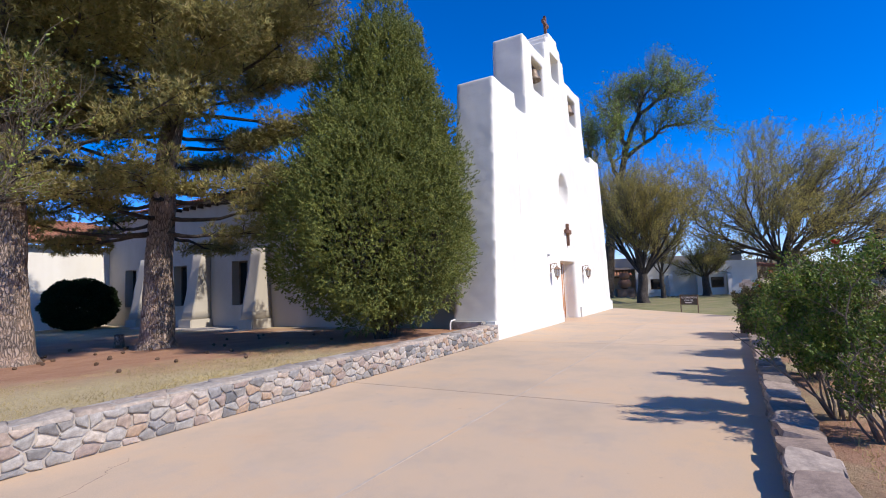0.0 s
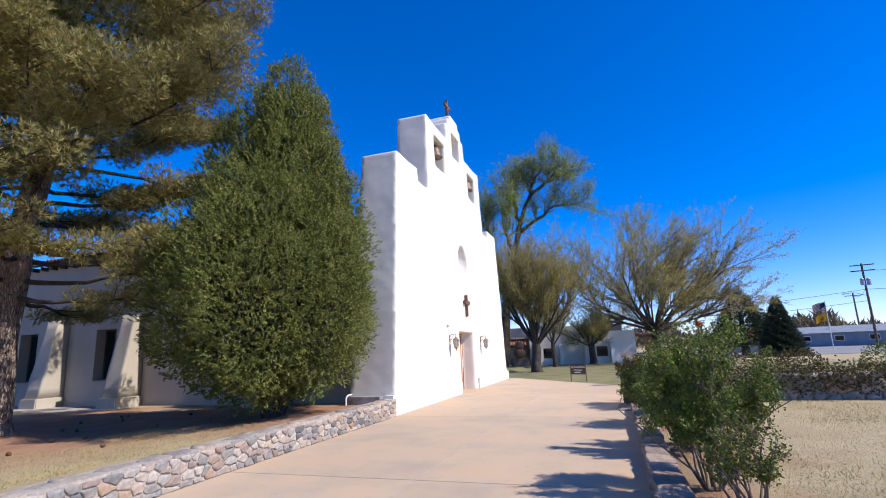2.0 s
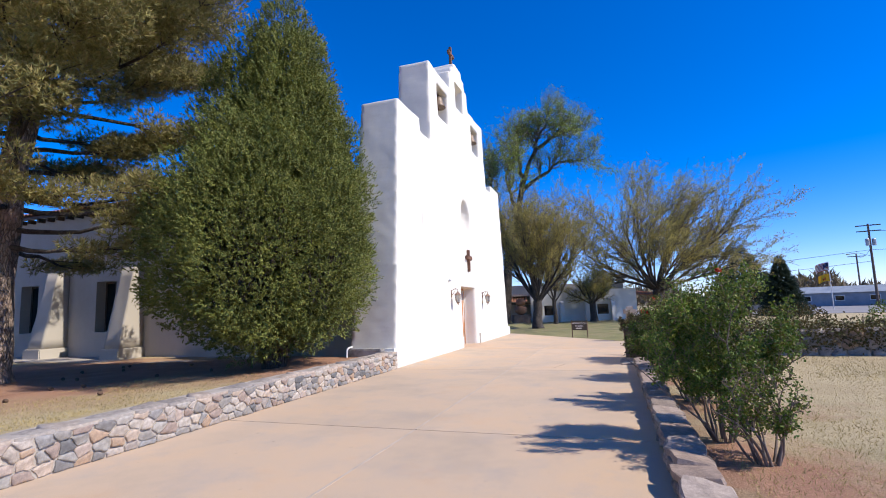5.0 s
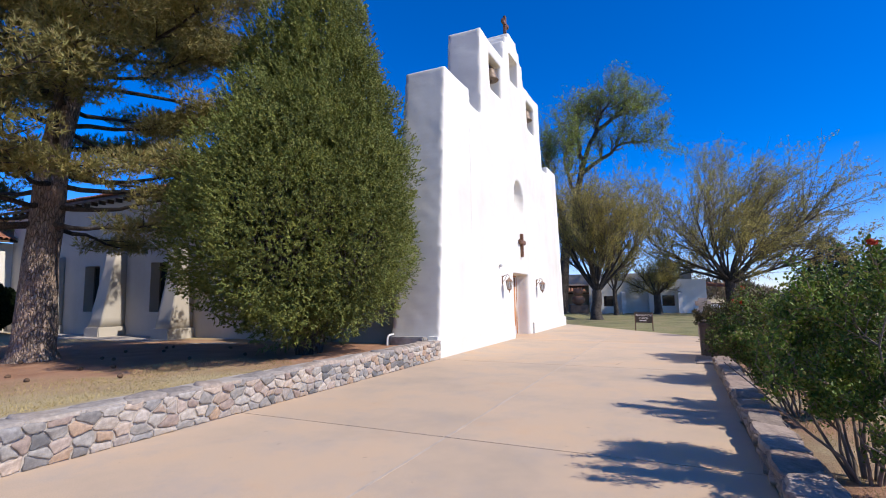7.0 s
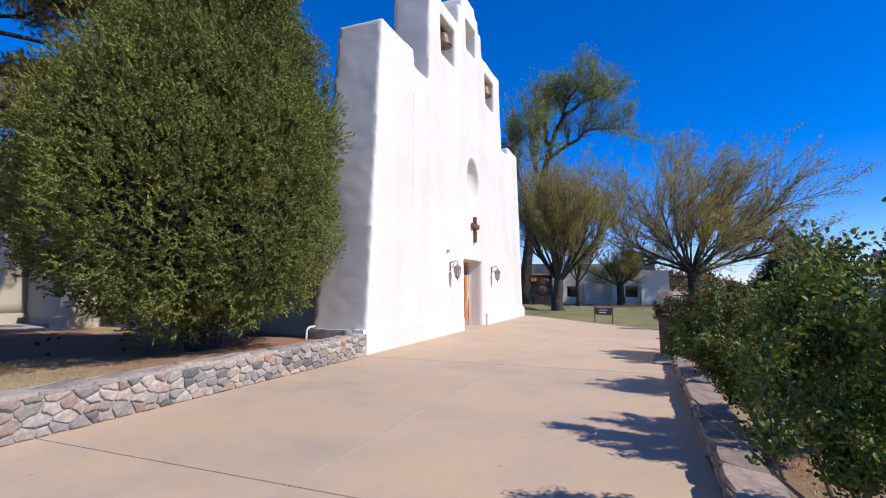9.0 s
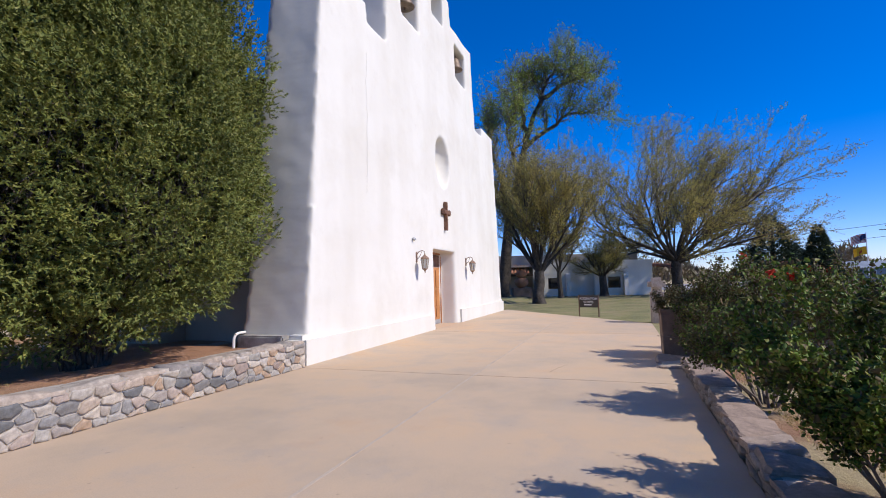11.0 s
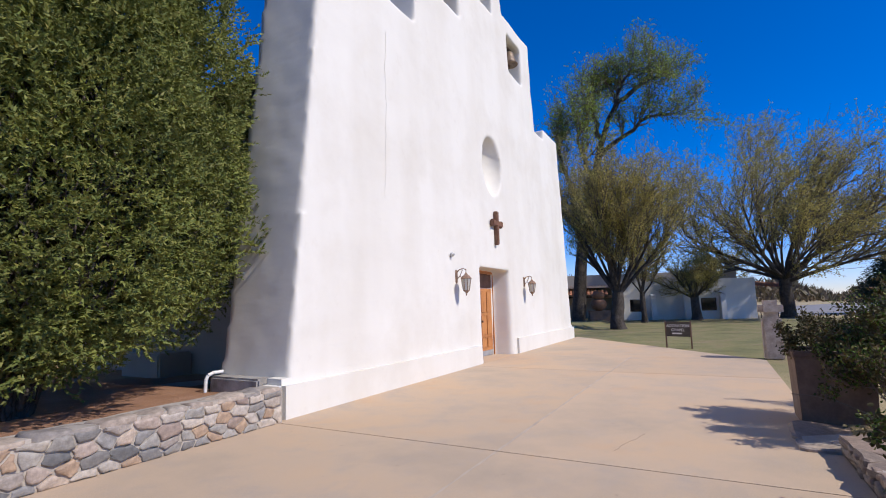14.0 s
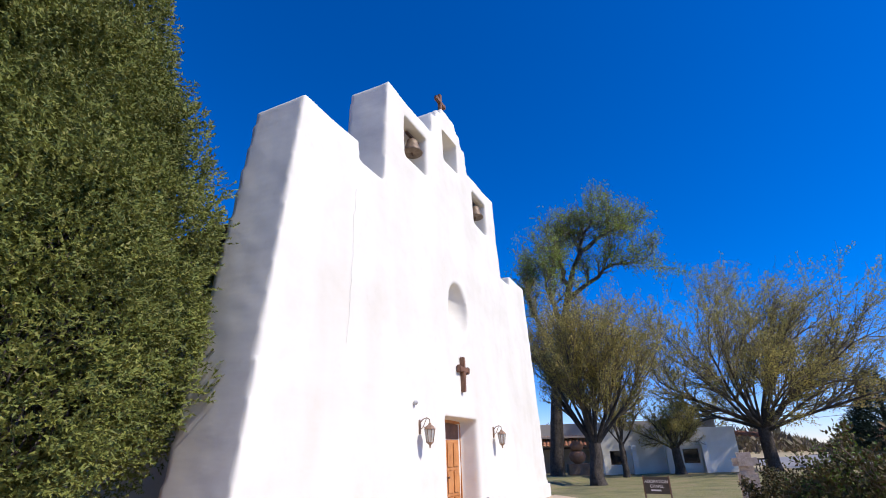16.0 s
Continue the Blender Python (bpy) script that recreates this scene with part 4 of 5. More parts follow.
def pine(place, seed, height, radius, low, reach, lean, tufts, label):
    """Whorled boughs that carry rounded clumps of needle tufts, sparse and drooping below, dense above."""
    rng = np.random.default_rng(seed)
    ob = thing("pine_tree", Matrix.Translation(place), label, "tree", "pines on the lawn")
    n = 22
    spine = [np.array([lean[0] * (k / n) ** 1.2 + 0.07 * math.sin(k * 0.9), lean[1] * (k / n) + 0.06 * math.cos(k * 1.3), -0.2 + height * k / n]) for k in range(n + 1)]
    rad = [radius * (1.55 if k == 0 else 1.12 if k == 1 else 1.0) * (1 - 0.9 * (k / n) ** 1.1) + 0.03 for k in range(n + 1)]
    fine = np.linspace(0, n, 90)
    part("trunk", skin("trunk", [np.array([np.interp(t, range(n + 1), [q[c] for q in spine]) for c in range(3)]) for t in fine], np.interp(fine, [0, 0.5, 1.2, *range(2, n + 1)], [rad[0] * 1.05, rad[1] * 1.06, rad[1], *rad[2:]]), PINEBARK, 28, 0.09), None, ob)
    segs, clumps = [], []
    z, ang = low, rng.uniform(0, 6.28)
    while z < height - 0.5:
        k = (z + 0.2) / height * n
        p = spine[int(k)] + (spine[min(n, int(k) + 1)] - spine[int(k)]) * (k - int(k))
        f = (z - low) / (height - low)
        sparse = f < 0.14
        for _ in range(rng.integers(3, 5)):
            ang += 2.4 + rng.uniform(-0.4, 0.4)
            L = reach * float(np.interp(f, [0, 0.12, 0.3, 0.55, 0.8, 1], [0.72, 0.95, 1.0, 0.92, 0.7, 0.2])) * rng.uniform(0.72, 1.08)
            d = np.array([math.cos(ang), math.sin(ang), -0.16 if sparse else rng.uniform(-0.05, 0.15) + 0.25 * f])
            a = p.copy()
            for s in range(7):
                b = a + d / np.linalg.norm(d) * L / 7
                thick = 0.075 * (1 - 0.5 * f)
                segs.append((a, b, thick * (1 - s / 7.5) + 0.008, thick * (1 - (s + 1) / 7.5) + 0.008))
                if s >= (3 if sparse else 2):
                    for side in (-1, 1) if s < 6 else (-1, 0, 1):
                        w = d + side * np.array([-d[1], d[0], 0]) * rng.uniform(0.7, 1.3) + np.array([0, 0, rng.uniform(-0.1, 0.3)])
                        c = b + w / np.linalg.norm(w) * rng.uniform(0.35, 0.95)
                        segs.append((b, c, 0.02, 0.008))
                        clumps.append((*c, rng.uniform(0.32, 0.5) if sparse else rng.uniform(0.44, 0.74)))
                d = d + rng.normal(size=3) * 0.12 + np.array([0, 0, 0.05])
                a = b
        z += rng.uniform(0.4, 0.7) if sparse else rng.uniform(0.38, 0.6)
    tagged(part("branchwork", tubes("branchwork", segs, GREYBARK, 5), None, ob), kind="stuff")
    clumps = np.array(clumps)
    weight = clumps[:, 3] ** 2
    pick = rng.choice(len(clumps), tufts, p=weight / weight.sum())
    d = unit(rng, tufts)
    c = clumps[pick, :3] + d * np.array([1.0, 1.0, 0.62]) * (clumps[pick, 3] * rng.random(tufts) ** 0.38)[:, None]
    per = 7
    axis = d * 0.7 + np.array([0, 0, 0.45]) + unit(rng, tufts) * 0.35
    way = np.repeat(axis, per, axis=0) + unit(rng, tufts * per) * 0.7
    way /= np.linalg.norm(way, axis=1, keepdims=True)
    tagged(part("needles", blades("needles", np.repeat(c, per, axis=0), way, rng.uniform(0.11, 0.19, tufts * per), 0.024, NEEDLE, rng), None, ob), kind="stuff")
    return ob


pine(PINE_A, 11, 17.5, 0.40, 3.45, 5.9, (1.2, 0.4), 150000, "tall pine with furrowed bark and olive needles on the lawn")
pine(PINE_B, 23, 16.0, 0.42, 4.0, 5.0, (-0.6, 0.2), 80000, "tall pine with furrowed bark beside the lawn")


def juniper(place, label):
    """Upright plumes of fine scale-leaved sprays with dark pockets between them."""
    rng = np.random.default_rng(5)
    ob = thing("juniper_tree", Matrix.Translation(place) @ CHURCH.to_3x3().to_4x4() @ Matrix.Diagonal((1.26, 0.90, 1.03, 1)), label, "tree")
    stems = []
    for k in range(7):
        a = k * 0.9
        stems += [((0.12 * math.cos(a), 0.12 * math.sin(a), -0.1), (0.5 * math.cos(a), 0.5 * math.sin(a), 1.6), 0.13, 0.09), ((0.5 * math.cos(a), 0.5 * math.sin(a), 1.6), (0.8 * math.cos(a), 0.8 * math.sin(a), 4.5), 0.09, 0.03)]
    part("trunk", tubes("trunk", [(np.array(a), np.array(b), r, s) for a, b, r, s in stems], GREYBARK, 8), None, ob)
    # overlapping upright plumes: centre, half widths
    lobes = [((0.0, 0.0, 2.9), (2.35, 2.35, 2.2)), ((0.35, -0.2, 5.3), (1.6, 1.6, 2.5)), ((-0.3, -0.6, 7.0), (0.6, 0.65, 1.7)), ((0.6, -0.6, 6.5), (0.7, 0.75, 2.0)), ((0.0, 0.0, 1.2), (1.2, 1.2, 1.0)), ((0.1, -0.1, 4.4), (1.9, 1.95, 2.4)), ((0.5, 0.1, 6.3), (1.25, 1.3, 2.6)), ((0.25, 0.1, 8.1), (0.9, 0.95, 1.75)), ((0.72, 0.2, 6.9), (0.75, 0.9, 2.0)), ((1.2, 0.5, 4.3), (1.1, 1.3, 2.6)), ((0.4, 0.8, 6.0), (0.9, 0.9, 2.4)),
             ((-1.15, 0.1, 5.4), (0.9, 1.05, 2.4)), ((-1.5, -0.4, 3.3), (1.25, 1.5, 2.2)), ((1.35, -0.5, 3.2), (1.25, 1.4, 2.5)), ((0.3, -1.3, 3.4), (1.7, 1.25, 2.5)), ((0.4, 1.4, 3.6), (1.7, 1.2, 2.6)), ((-1.0, -0.3, 6.9), (0.42, 0.45, 1.3))]
    pts, outs = [], []
    for (wx, wy, cz), (a, b, c) in lobes:
        cx, cy = wx * 0.354 + wy * 0.935, wy * 0.354 - wx * 0.935
        m = int((a * b + b * c + a * c) / 3 * 2100)
        d = unit(rng, m)
        depth = 1.06 - 0.3 * rng.random(m) ** 1.5
        pts.append(np.array([cx, cy, cz]) + d * np.array([a, b, c]) * depth[:, None])
        outs.append(d)
    pts, outs = np.concatenate(pts), np.concatenate(outs)
    lump = np.array([noise.noise(Vector((x * 1.1, y * 1.1, z * 0.7))) * 0.34 + noise.noise(Vector((x * 2.9, y * 2.9, z * 1.7))) * 0.26 for x, y, z in pts.tolist()])
    pts += outs * lump[:, None]
    pocket = np.array([noise.noise(Vector(x) * 1.9) + 0.7 * noise.noise(Vector(x) * 3.9) for x in pts.tolist()])
    keep = (pts[:, 2] > 0.2 + 0.55 * rng.random(len(pts))) & ((pocket > -0.36 + 0.15 * rng.random(len(pts))) | (rng.random(len(pts)) < 0.12))
    pts, outs = pts[keep], outs[keep]
    m, per = len(pts), 11
    axis = outs * 0.75 + np.array([0, 0, 0.5]) + unit(rng, m) * 0.55
    axis /= np.linalg.norm(axis, axis=1, keepdims=True)
    length = rng.uniform(0.09, 0.2, m)
    step = np.tile(np.linspace(0.05, 1.0, per), m)[:, None]
    stem = np.repeat(axis * length[:, None], per, axis=0)
    way = np.repeat(axis, per, axis=0) + unit(rng, m * per) * (1.5 - 0.7 * step)
    way /= np.linalg.norm(way, axis=1, keepdims=True)
    base = np.repeat(pts, per, axis=0) + stem * step
    inner = unit(rng, 5000) * np.array([1.9, 1.9, 1.9]) * rng.random((5000, 1)) ** 0.4 + np.array([0, 0, 2.7])
    wood = [(q, q + w * 0.5, 0.012, 0.006) for q, w in zip(inner, unit(rng, 5000) * 0.5 + np.array([0, 0, 0.8])) if q[2] > 0.4]
    tagged(part("inner_twig", tubes("inner_twig", wood, GREYBARK, 3), None, ob), kind="stuff")
    tagged(part("foliage", blades("foliage", base, way, rng.uniform(0.035, 0.07, m * per), 0.027, JUNIPER, rng), None, ob), kind="stuff")
    return ob


juniper((-3.62, 12.85, 0.15), "dense upright green juniper beside the church")


# ---- garden trees across the lawn ----
BUDDING = "budding trees on the lawn"
fan_tree("vase_tree", (8.3, 35.6, -0.05), "spreading vase-shaped tree with sparse olive spring leaves", 3, 2.0, 0.36, 16, 5.4, 0.72, (2, 2, 1), BUDLEAF, 56000, 0.10, group=BUDDING, lift=0.42, jitter=0.09, thin=0.007)
fan_tree("vase_tree", (22.3, 46.6, -0.05), "wide windswept tree with dark limbs and olive buds", 6, 3.0, 0.46, 20, 7.6, 1.3, (2, 2, 1), BUDLEAF, 62000, 0.135, group=BUDDING, lift=0.26, bias=(0.055, -0.025, 0.0), thin=0.009, jitter=0.12)
fan_tree("vase_tree", (15.5, 45.1, -0.05), "small round-headed tree before the low building", 13, 1.7, 0.32, 11, 2.3, 1.1, (2, 1, 1), BUDLEAF, 12000, 0.09, group=BUDDING, lift=0.25, jitter=0.1)
fan_tree("vase_tree", (11.4, 42.9, -0.05), "slender young tree with a thin dark trunk", 17, 2.1, 0.19, 8, 2.6, 0.8, (2, 1, 1), BUDLEAF, 9000, 0.09, group=BUDDING, lift=0.35, jitter=0.1)
limbed_tree("tall_tree", (7.3, 44.9, -0.05), "tall tree with thick leaning trunk and fresh green leaves", 31, [(0, 0, -0.1), (0.6, -0.1, 6), (2.4, -0.4, 13.5)],
            [[(2.4, -0.4, 13.3), (4.0, -0.8, 17.3), (4.8, -1.0, 19.0)], [(2.1, -0.3, 12.2), (5.0, -1.2, 14.4), (8.4, -2.2, 15.0)], [(0.7, -0.1, 7.5), (-0.6, 0.1, 13), (-0.6, 0.1, 15.6)], [(2.4, -0.4, 13.4), (1.6, 0.4, 17), (2.6, 0, 17.8)], [(3.3, -0.6, 15.5), (5.6, -1.3, 17.6), (6.8, -1.5, 17.4)], [(1.6, -0.3, 10), (0.6, -1.5, 13), (1.2, -2, 15)]],
            0.5, GREENLEAF, 20000, 0.15)
fan_tree("sapling", (-7.75, 4.6, 0.1), "slender leafy young tree with fresh yellow-green leaves", 37, 1.8, 0.08, 9, 2.2, 0.75, (1, 2, 1), GREENLEAF, 2600, 0.06, lift=0.3, bark_mat=TWIG, jitter=0.05, thin=0.004)


def conifer(name, place, label, height, reach, seed, mat, blades_n, low=0.15, group=""):
    rng = np.random.default_rng(seed)
    ob = thing(name, Matrix.Translation(place), label, "tree", group)
    part("trunk", tubes("trunk", [(np.array([0, 0, -0.1]), np.array([0, 0, height * 0.95]), reach * 0.1, 0.03)], GREYBARK, 8), None, ob)
    z = low + (height - low) * (1 - np.sqrt(rng.random(blades_n)))
    rr = reach * (1 - (z - low) / (height - low)) ** 0.85
    a = rng.random(blades_n) * 2 * math.pi
    lump = 0.72 + 0.2 * np.sin(a * 7 + z * 9) + 0.12 * np.sin(a * 13 - z * 21)
    r = rr * lump * (1 - 0.45 * rng.random(blades_n) ** 2) + 0.04
    p = np.stack([r * np.cos(a), r * np.sin(a), z - 0.1 * r], axis=1)
    w = np.stack([np.cos(a), np.sin(a), 0.15 + 0 * a], axis=1) + unit(rng, blades_n) * 0.7
    w /= np.linalg.norm(w, axis=1, keepdims=True)
    tagged(part("needles", blades("needles", p, w, rng.uniform(0.15, 0.35, blades_n), 0.07, mat, rng), None, ob), kind="stuff")
    return ob


conifer("spruce_tree", (32.6, 44.0, -0.05), "dense conical blue-green spruce", 5.5, 2.1, 41, SPRUCE, 26000)
conifer("cedar_tree", (33.0, 50.0, -0.05), "dark spreading conifer behind the lawn", 7.0, 4.4, 42, SPRUCE, 26000, low=1.2)
conifer("cedar_tree", (43.0, 61.0, -0.05), "dark spreading conifer behind the lawn", 5.0, 3.6, 43, SPRUCE, 12000, low=0.8)


# ---- rose bed ----
def rose_bush(place, label, r, h, n, seed, mat=ROSELEAF, roses=0, brown=0, low=0.24):
    """Canes from one root that branch into airy sprays; leaves sit along the twigs, thickest near the ends."""
    rng = np.random.default_rng(seed)
    ob = thing("rose_bush", Matrix.Translation(place), label, "shrub", "rose bushes along the walkway")
    segs, tips = [], []
    for k in range(13):
        a = k * 2.4 + rng.uniform(-0.2, 0.2)
        s = math.atan2(r * math.sqrt((k + 0.5) / 13), h * 0.78)
        grow(rng, (0.08 * math.cos(a), 0.08 * math.sin(a), -0.06), (math.cos(a) * math.sin(s), math.sin(a) * math.sin(s), math.cos(s)), h * rng.uniform(0.5, 1.0), 0.016, 3, 0.75, 0.25, (2, 2, 1), 0.3, 0.36, segs, tips, first=0.5)
    segs = [g for g in segs if g[4] == 0 or (math.hypot(g[1][0], g[1][1]) < r * 1.15 and g[1][2] > h * low)]
    part("stem", tubes("stem", [(a, b, max(x, 0.004), max(y, 0.003)) for a, b, x, y, lv in segs if lv < 3], ROSEWOOD, 6), None, ob, "bare woody rose canes")
    p = along_twigs(rng, [g for g in segs if g[4] >= 2], n, 0.035)
    p = p[p[:, 2] > h * (low + 0.1 * rng.random(n))]
    m = len(p)
    w = p - np.array([0, 0, h * 0.45])
    w = w / np.linalg.norm(w, axis=1, keepdims=True) + unit(rng, m) * 0.9
    w /= np.linalg.norm(w, axis=1, keepdims=True)
    rng.shuffle(p)
    cut = int(m * brown)
    if cut:
        tagged(part("dry_leaf_mass", leaves("dry_leaf_mass", p[:cut], w[:cut], rng.uniform(0.035, 0.06, cut), 0.03, BROWNLEAF, rng), None, ob), kind="stuff")
    tagged(part("leaf_mass", leaves("leaf_mass", p[cut:], w[cut:], rng.uniform(0.023, 0.043, m - cut), rng.uniform(0.015, 0.027, m - cut), mat, rng), None, ob), kind="stuff")
    top = p[np.argsort(-p[:, 2] - 0.3 * np.linalg.norm(p[:, :2], axis=1))]
    for k in range(roses):
        c = top[30 + 60 * k] - np.array([0, 0, 0.02])
        q = np.repeat(c[None], 16, 0) + rng.normal(size=(16, 3)) * 0.008
        w2 = unit(rng, 16) * 0.8 + np.array([0, 0, 0.6])
        w2 /= np.linalg.norm(w2, axis=1, keepdims=True)
        part("rose", leaves("rose", q, w2, 0.035, 0.035, PETAL, rng, 0.4), None, ob, "red rose bloom")
    return ob


rose_bush((3.62, 5.42, 0.09), "leafy green rose bush with woody canes", 0.7, 1.56, 24000, 1, roses=1)
rose_bush((3.56, 4.62, 0.09), "small young rose bush with thin stems", 0.34, 0.85, 2600, 2)
rose_bush((4.5, 7.75, 0.09), "leafy green rose bush with woody canes", 0.78, 1.2, 30000, 3, roses=2, brown=0.12, low=0.1)
rose_bush((5.42, 10.4, 0.09), "rose bush with dark green leaves and red blooms", 0.85, 1.45, 17000, 4, roses=3, brown=0.35)
rose_bush((8.0, 12.7, 0.09), "half-bare browned rose bush near the planter", 0.8, 1.4, 7000, 5, brown=0.5)
rose_bush((7.7, 14.5, 0.05), "half-bare browned rose bush near the planter", 0.75, 1.4, 6000, 6, brown=0.45)
rose_bush(at(1.75, -7.15, 0.06), "half-bare browned rose bush near the planter", 0.7, 1.3, 11000, 7, brown=0.55)


# planter at the end of the bed
planter = thing("planter", CHURCH @ Matrix.Translation((2.66, -6.6, 0)), "square tapered dull clay planter beside the walkway", "planter")
bm = bmesh.new()
prof = [(0.36, 0.0), (0.385, 0.80), (0.40, 0.81), (0.40, 0.88), (0.34, 0.88), (0.33, 0.80)]
rings = [[bm.verts.new((w * x, w * y, z)) for x, y in ((-1, -1), (1, -1), (1, 1), (-1, 1))] for w, z in prof]
for a, b in zip(rings, rings[1:]):
    for k in range(4):
        bm.faces.new((a[k], a[(k + 1) % 4], b[(k + 1) % 4], b[k]))
bm.faces.new(list(reversed(rings[0]))), bm.faces.new(rings[-1])
bmesh.ops.bevel(bm, geom=bm.edges[:], offset=0.012, segments=2, affect="EDGES")
part("box", bm, POT_CLAY, planter)
part("soil", boxes((-0.33, 0.33, -0.33, 0.33, 0.78, 0.84)), JOINT, planter, "dry dark soil")
rng = np.random.default_rng(77)
segs, tips = [], []
for k in range(14):
    a = 2.4 * k
    grow(rng, (0.2 * math.cos(a) * math.sqrt(k / 14), 0.2 * math.sin(a) * math.sqrt(k / 14), 0.82), (math.cos(a) * 0.7, math.sin(a) * 0.7, 0.8), 0.36, 0.007, 3, 0.7, 0.1, (2, 2, 1), 0.35, 0.45, segs, tips)
part("twig", tubes("twig", [(a, b, max(x, 0.003), max(y, 0.002)) for a, b, x, y, lv in segs if lv < 3], TWIG, 4), None, planter)
p = along_twigs(rng, [g for g in segs if g[4] >= 1], 5200, 0.025)
part("leaf_mass", leaves("leaf_mass", p, unit(rng, 5200), rng.uniform(0.025, 0.045, 5200), 0.024, BROWNLEAF, rng), None, planter, "browned leafy growth")

# gate pillar at the pavement's far corner
pillar = thing("stone_pillar", CHURCH @ Matrix.Translation((9.95, -6.62, -0.05)), "tan rubble pillar with a broad block cap", "pillar")
part("shaft", boxes((-0.21, 0.21, -0.21, 0.21, 0, 1.08), bevel=0.05), TANSTONE, pillar)
part("cap_block", boxes((-0.27, 0.27, -0.27, 0.27, 1.08, 1.50), bevel=0.12), TANSTONE, pillar, "rounded tan block")

# name board on the grass
sign_dir = (Vector((8.15, 24.05, 0)) - Vector((7.5, 24.65, 0))).normalized()
board = thing("sign_board", Matrix.Translation((7.83, 24.35, -0.06)) @ Matrix.Rotation(math.atan2(sign_dir.y, sign_dir.x), 4, "Z"), "dark brown painted sign with white lettering on two thin posts", "sign")
part("post", boxes((-0.42, -0.385, -0.02, 0.02, 0, 0.9)), IRON, board)
part("post", boxes((0.385, 0.42, -0.02, 0.02, 0, 0.9)), IRON, board)
part("panel", boxes((-0.385, 0.385, -0.012, 0.012, 0.40, 0.87), bevel=0.004), SIGNBLACK, board)


def lettering(text, size, z, parent):
    cu = bpy.data.curves.new("lettering", "FONT")
    cu.body, cu.size, cu.align_x, cu.extrude = text, size, "CENTER", 0.002
    ob = new("lettering", cu)
    me = bpy.data.meshes.new_from_object(ob.evaluated_get(bpy.context.evaluated_depsgraph_get()))
    bpy.data.objects.remove(ob)
    me.materials.append(SIGNWHITE)
    part("lettering", me, None, parent, "white lettering", m=Matrix.Translation((0, -0.016, z)) @ Matrix.Rotation(math.pi / 2, 4, "X"))


lettering("ADORATION", 0.125, 0.70, board)
lettering("CHAPEL", 0.12, 0.57, board)
part("small_print", boxes((-0.19, 0.12, -0.017, -0.011, 0.48, 0.52)), SIGNWHITE, board)


# ---- low adobe building beyond the lawn ----
hall_dir = math.atan2(46.5 - 47.9, 20.2 - 10.9)
HALL = Matrix.Translation((10.9, 47.9, -0.05)) @ Matrix.Rotation(hall_dir, 4, "Z")
hall = thing("adobe_hall", HALL, "long low white adobe building with buttresses and small dark windows", "building")


def x_wall(x0, x1, y0, y1, z1, wins, zb, zt):
    bm = bmesh.new()
    cut = [x0] + [c for w in wins for c in w] + [x1]
    for k, (a, b) in enumerate(zip(cut, cut[1:])):
        if k % 2 == 0:
            box(bm, a, b, y0, y1, 0, z1)
        else:
            box(bm, a, b, y0, y1, 0, zb), box(bm, a, b, y0, y1, zt, z1)
    bmesh.ops.remove_doubles(bm, verts=bm.verts[:], dist=0.001)
    return bm


hall_wins = [(0.75, 1.9), (5.75, 6.8)]
part("wall", x_wall(-0.5, 9.4, 0, 0.4, 3.0, hall_wins, 0.65, 1.6), WHITE, hall)
part("end_wall", boxes((9.0, 9.4, 0.4, 9, 0, 2.95)), WHITE, hall)
part("back_wall", boxes((-9, 9.0, 8.6, 9, 0, 3.2)), WHITE, hall)
part("upper_wall", boxes((-9, 9.0, 3.0, 3.4, 2.5, 3.75), bevel=0.05), SHADE_STUCCO, hall)
part("roof", boxes((-9, 9.0, 0.4, 8.6, 2.6, 2.75)), MORTAR, hall)
for a, b in hall_wins:
    w = part("window", boxes((a, a + 0.06, 0.12, 0.2, 0.65, 1.6), (b - 0.06, b, 0.12, 0.2, 0.65, 1.6), (a, b, 0.12, 0.2, 1.54, 1.6), (a, b, 0.12, 0.2, 0.65, 0.71)), DARKWOOD, hall)
    part("pane", boxes((a + 0.06, b - 0.06, 0.15, 0.165, 0.71, 1.54)), GLASS, w)
for x in (-0.1, 2.25, 4.55, 6.95):
    bm = bmesh.new()
    pr = [(0.02, 0.0), (-0.75, 0.0), (-0.58, 1.6), (-0.48, 1.85), (-0.3, 1.95), (0.02, 1.97)]
    l, r = [bm.verts.new((x, y, z)) for y, z in pr], [bm.verts.new((x + 0.34, y, z)) for y, z in pr]
    bm.faces.new(l), bm.faces.new(list(reversed(r)))
    for k in range(len(pr)):
        bm.faces.new((l[k], r[k], r[(k + 1) % len(pr)], l[(k + 1) % len(pr)]))
    bmesh.ops.recalc_face_normals(bm, faces=bm.faces[:])
    part("buttress", bm, WHITE, hall)
part("porch_wall", boxes((-9, -0.5, 1.6, 2.0, 0, 2.6)), SHADE_STUCCO, hall)
part("porch_post", boxes((-1.7, -1.5, -0.2, 0.0, 0, 1.9)), DARKWOOD, hall)
part("porch_post", boxes((-4.2, -4.0, -0.2, 0.0, 0, 1.9)), DARKWOOD, hall)
tagged(part("porch_tiles", tiled_roof((-9, -0.35, 1.95), (-0.55, -0.35, 1.95), 0.75, (0, 1.95, 0), 6, 0.13), TILE, hall, "red clay tile porch roof"), kind="stuff")
part("porch_beam", boxes((-9, -0.55, -0.2, 0.0, 1.8, 1.95)), DARKWOOD, hall)
part("side_porch_post", boxes((11.3, 11.45, 0.6, 0.75, 0, 2.0)), DARKWOOD, hall)
